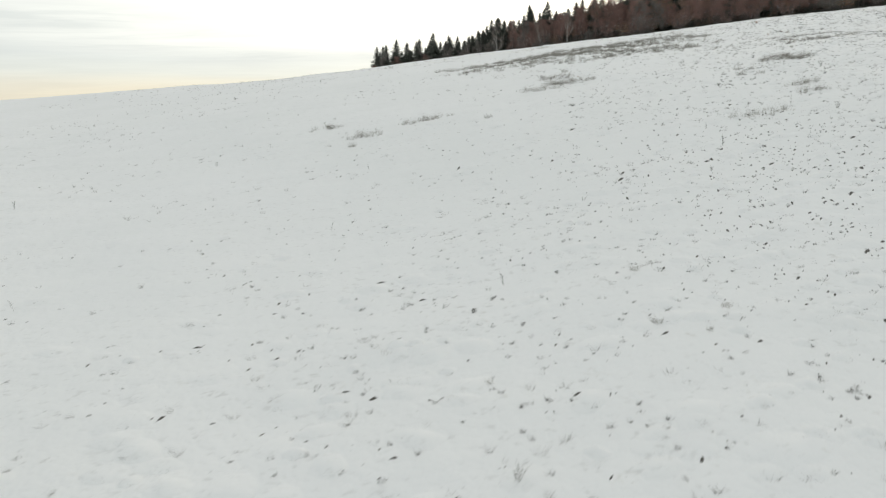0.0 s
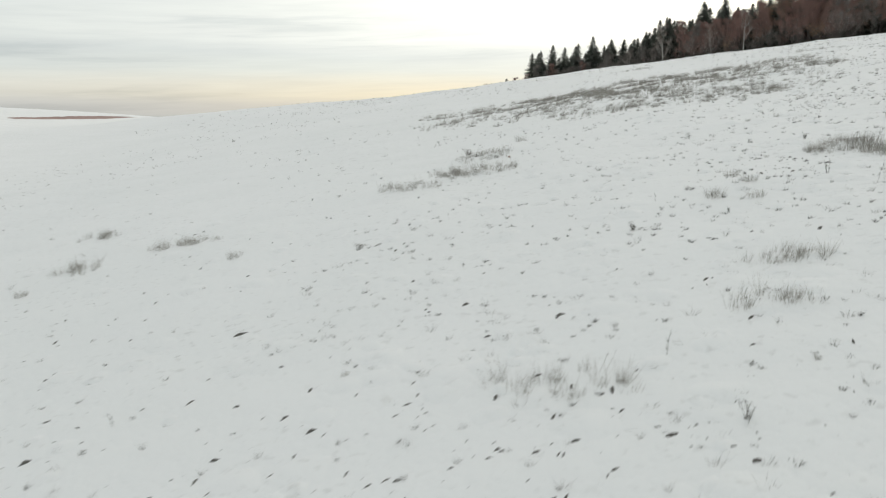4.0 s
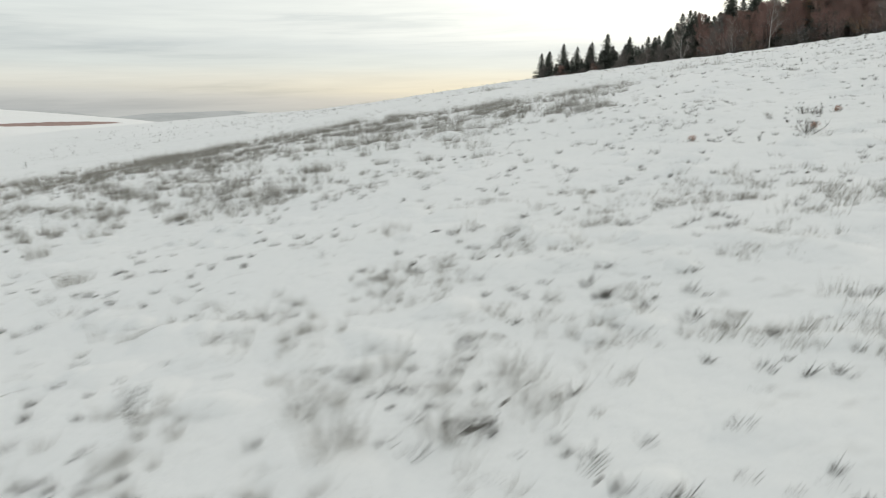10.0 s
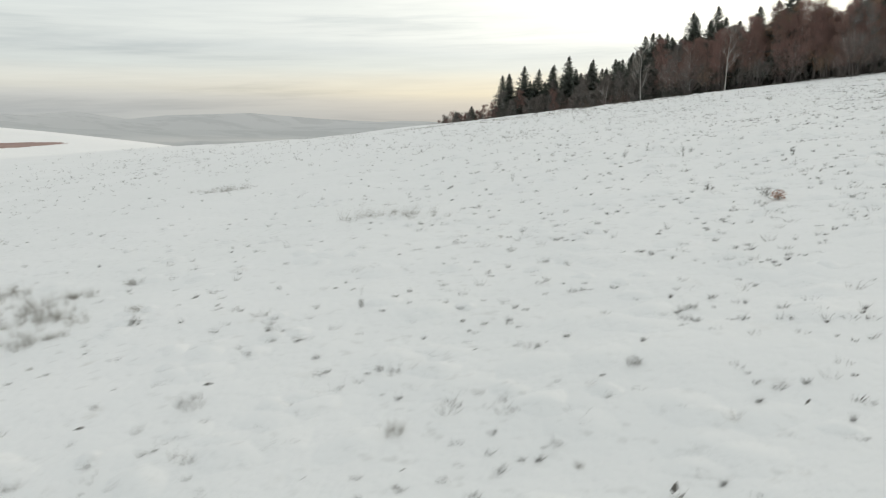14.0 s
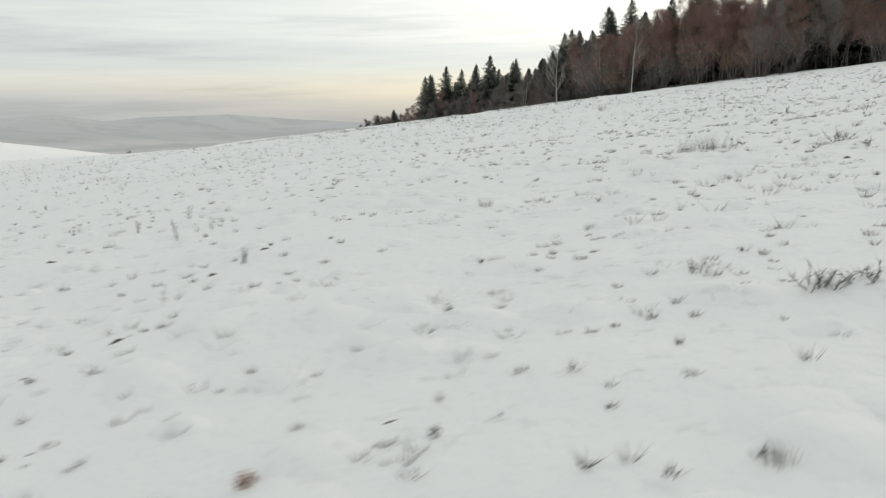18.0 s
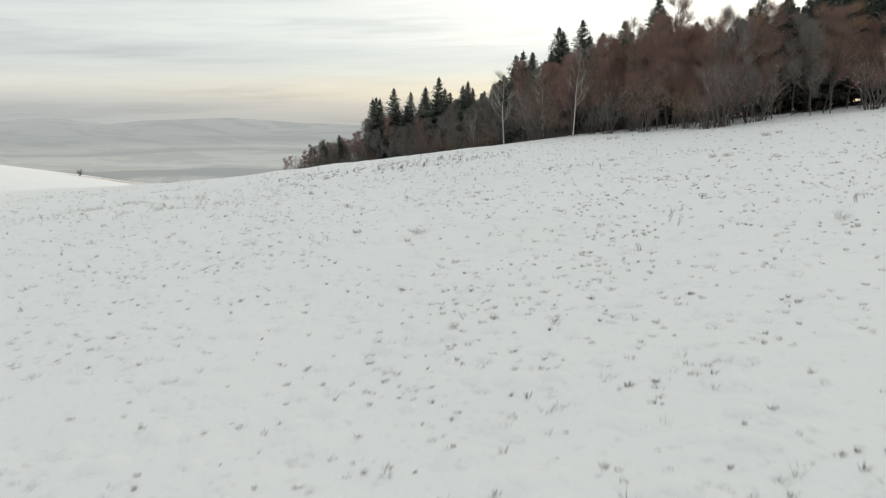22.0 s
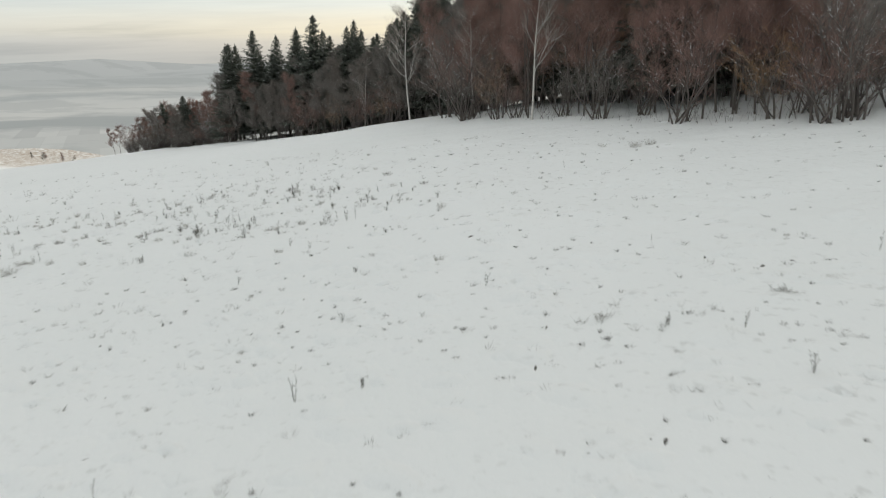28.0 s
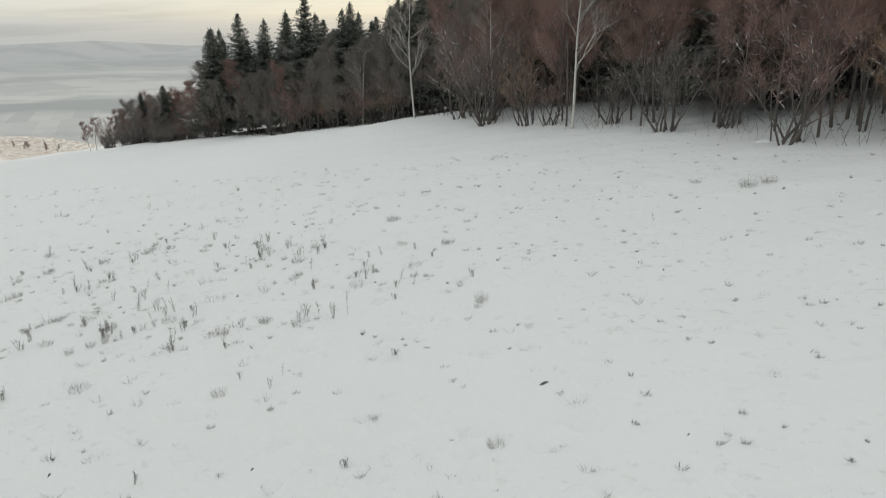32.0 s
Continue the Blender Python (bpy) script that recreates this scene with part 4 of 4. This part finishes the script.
def hummocks(cx, cy):
    """Low snow mounds over buried tussocks, blending into the field."""
    n = len(cx)
    size, tall, turn = rand(n, 0.25, 0.75), rand(n, 0.05, 0.17), rand(n, -0.5, 0.9)
    ring = np.arange(9) * (6.28318 / 9)
    rows = [np.stack([cx, cy, ground_z(cx, cy) + tall], -1)[:, None]]
    wob = rand((n, 9), 0.8, 1.2)
    for q, lift in ((0.38, 0.82), (0.72, 0.30), (1.0, 0.02), (1.15, -0.06)):
        u = np.cos(ring)[None] * size[:, None] * q * wob * 1.35
        v = np.sin(ring)[None] * size[:, None] * q * wob
        px = cx[:, None] + u * np.cos(turn)[:, None] - v * np.sin(turn)[:, None]
        py = cy[:, None] + u * np.sin(turn)[:, None] + v * np.cos(turn)[:, None]
        rows.append(np.stack([px, py, ground_z(px, py) + lift * tall[:, None] - (0.03 if q > 1 else 0)], -1))
    co = np.concatenate(rows, 1).reshape(-1, 3)
    k = 37 * np.arange(n)[:, None]
    faces = []
    for a in range(9):
        b = (a + 1) % 9
        faces += (k + [[0, 1 + a, 1 + b]]).tolist()
        for r in range(3):
            faces += (k + [[1 + 9 * r + a, 10 + 9 * r + a, 10 + 9 * r + b, 1 + 9 * r + b]]).tolist()
    ob = new("snow_hummocks", mesh_from("snow_hummocks", co.tolist(), faces, SNOW, True))
    tagged(ob, "low snow hummocks over buried grass tussocks", "snow", kind="stuff")


def plant_meadow():
    random.seed(5)
    stalks = [build_stalk(101, 0.95, 1), build_stalk(102, 0.7, 5), build_stalk(103, 0.85, 3), build_stalk(104, 0.55, 6)]
    tufts = [build_tuft(111, 90, 0.24, 0.30, GRASS), build_tuft(112, 70, 0.18, 0.24, GRASS), build_tuft(113, 120, 0.34, 0.24, STALK), build_tuft(114, 80, 0.22, 0.36, GRASS)]
    clump = build_tuft(121, 150, 0.42, 0.5, GRASS, "grass_clump", "tall clump of dead grey grass standing in snow", "grass clumps on the meadow")
    brush = [build_brush(131, 0.5), build_brush(132, 0.38)]
    spread_on(clump, CLUMPS, 0.6, 1.0)
    spread_on(brush[0], BUSHES[::2])
    spread_on(brush[1], BUSHES[1::2])
    spread_on(build_brush(133, 0.45, True), RUSTS, 0.3, 0.55)
    # the weedy field before the forest, and single stalks along the slope
    fx, fy = scatter(250, 201, lambda x, y: np.clip(1.1 - ((x - 34) / 19) ** 2 - ((y - 266) / 10) ** 2, 0, 1) * clumpy(x, y, 76, 6, -0.4, 0.5), 10, 58, 250, 284)
    gx, gy = scatter(95, 202, lambda x, y: (0.15 + 0.85 * near_line(x, y, 45)) * edge_clear(x, y) * (0.25 + 0.75 * clumpy(x, y, 71, 35, -0.3, 0.8)))
    spots = STALKS + list(zip(fx[::2], fy[::2])) + list(zip(gx, gy))
    for k in range(4):
        spread_on(stalks[k], spots[k::4], 0.45, 0.95)
    tx, ty = scatter(100, 203, lambda x, y: near_line(x, y, 24) * edge_clear(x, y) * (0.3 + 0.7 * clumpy(x, y, 72, 22, -0.5, 0.7)))
    spots = TUSSOCKS + list(zip(tx, ty)) + list(zip(fx[1::2], fy[1::2]))
    for k in range(4):
        spread_on(tufts[k], spots[k::4], 0.45, 1.0)

    # larger grass patches, each one thing
    np.random.seed(9)
    for x, y, a, b, n in PATCHES:
        ang, q = rand(n, 0, 6.283), np.sqrt(rand(n, 0, 1))
        cx, cy = np.cos(ang) * q * a, np.sin(ang) * q * b
        base, tip = tuft_blades(x + cx, y + cy, rand(n, 0.12, 0.4), rand(n, 0.22, 0.85), 26, (0.05, -0.03), 0.35)
        t = thing("grass_patch", "patch of tall dead grey-brown grass in snow", "grass", "grass patches on the meadow")
        t.matrix_basis = pose(x, y, gz(x, y))
        off = np.array([x, y, gz(x, y)])
        ob = new("foliage", leaf_mesh("foliage", base - off, tip - off, rand(len(base), 0.004, 0.010), GRASS, np.random.normal(0, 0.025, base.shape)))
        ob.parent = t
        tagged(ob, kind="stuff")

    # what nobody could count
    def stuff(name, label, cx, cy, r, h, k, w0, w1, mat, flat=0.9, lean=(0.05, -0.02)):
        base, tip = tuft_blades(cx, cy, r, h, k, lean, flat)
        ob = new(name, leaf_mesh(name, base, tip, rand(len(base), w0, w1), mat))
        tagged(ob, label, "grass", kind="stuff")

    # the belt: puffs of weeds, a metre or so across
    count, tufts_each = 760, 9
    bx, by = scatter(count, 211, belt, -22, 64, 65, 165)
    wide = np.repeat(rand(count, 0.3, 1.0) ** 1.5, tufts_each)
    bx, by = np.repeat(bx, tufts_each) + np.random.normal(0, 0.8, len(wide)) * wide, np.repeat(by, tufts_each) + np.random.normal(0, 0.5, len(wide)) * wide
    low = np.where((by < 112) & (bx > 38), 0.4, 1.0)
    stuff("belt_weeds", "long belt of dead grey weeds across the snowy slope", bx, by, rand(len(bx), 0.06, 0.22), (0.2 + 0.75 * wide * rand(len(bx), 0.4, 1)) * low, 17, 0.006, 0.011, GRASS, 0.35)
    lx, ly = scatter(7000, 212, lambda x, y: edge_clear(x, y) * (0.25 + 0.75 * near_line(x, y, 38)) * (0.12 + 0.88 * clumpy(x, y, 73, 16, -0.2, 0.9)) * (0.35 + 0.65 * clumpy(x, y, 74, 60, -0.6, 0.5)))
    stuff("sparse_grass", "sparse dead grass tips through thin snow", lx, ly, rand(7000, 0.04, 0.2), rand(7000, 0.08, 0.32), 18, 0.006, 0.012, STALK)
    # thin weeds farther down the slope
    wx, wy = scatter(420, 204, lambda x, y: np.clip(1.1 - ((x - 14) / 26) ** 2 - ((y - 240) / 11) ** 2, 0, 1) * clumpy(x, y, 80, 7, -0.2, 0.6), -14, 42, 226, 254)
    stuff("slope_weeds", "thin dead weeds standing on the snowy slope", wx, wy, rand(420, 0.06, 0.2), rand(420, 0.2, 0.6), 12, 0.006, 0.011, GRASS, 0.4)
    # weeds along the crest, seen against the sky
    ex, ey = scatter(750, 205, lambda x, y: clumpy(x, y, 82, 14, -0.5, 0.7) * (0.2 + 0.8 * clumpy(x, y, 83, 5, -0.3, 0.7)), -110, 48, 180, 285)
    stuff("crest_weeds", "scattered dead weeds along the snowy crest", ex, ey, rand(750, 0.1, 0.45), rand(750, 0.15, 0.6), 14, 0.010, 0.018, STALK, 0.4)
    hx, hy = scatter(6500, 215, lambda x, y: edge_clear(x, y) * near_line(x, y, 34) * (0.10 + 0.90 * clumpy(x, y, 78, 7, -0.4, 0.7)))
    hummocks(hx, hy)
    # grass on the near side of the mounds, thickened to imitate their shade
    stuff("tussock_grass_shade", "dead grass tips that also imitate shade beside snow hummocks", hx + 0.1, hy - 0.28, rand(len(hx), 0.04, 0.2), rand(len(hx), 0.05, 0.18), 20, 0.006, 0.013, STALK)
    # short matted tips, one soft smudge to the square metre where the snow is thin
    thin = lambda x, y: np.interp(y, [0, 60, 90, 140, 175, 232, 246, 268, 300], [0.8, 0.8, 1.6, 0.9, 0.75, 1, 0.4, 0.3, 0.06])
    cx, cy = scatter(14500, 213, lambda x, y: thin(x, y) * np.exp(-((x - lane(y + 14) - 8) / 32) ** 2) * np.where((x < 71) & (y > 190) & (y < 246), 0.3, 1) * (0.08 + 0.92 * clumpy(x, y, 75, 5.5, -0.6, 0.7) * (0.3 + 0.7 * clumpy(x, y, 77, 30, -0.7, 0.5))))
    k = len(cx)
    stuff("short_stubble", "short dark grass stubble poking through snow", cx, cy, rand(k, 0.025, 0.13), rand(k, 0.06, 0.2), 24, 0.007, 0.016, CLOD, 0.7, (0.2, -0.1))
    qx, qy = scatter(3000, 216, lambda x, y: edge_clear(x, y) * near_line(x, y, 40) * np.clip(1.2 - y / 110, 0.12, 1) * (0.06 + 0.94 * clumpy(x, y, 75, 5.5, -0.4, 0.7)))
    # trodden turf near the start and below the tall patch
    rx, ry = scatter(1900, 217, lambda x, y: np.maximum(np.clip(1.3 - ((x - 24) / 15) ** 2 - ((y - 38) / 18) ** 2, 0.06, 1) * (y < 66), np.clip(1.2 - ((x - 33) / 4) ** 2 - ((y - 76) / 3.5) ** 2, 0, 1)) * clumpy(x, y, 79, 4, -1.4, 0.5), -12, 48, 12, 85)
    litter(np.concatenate([qx, rx]), np.concatenate([qy, ry]), np.concatenate([1.0 + 0.9 * rand(len(qx), 0, 1), 1.1 + 1.5 * rand(len(rx), 0, 1) ** 2]))


plant_meadow()
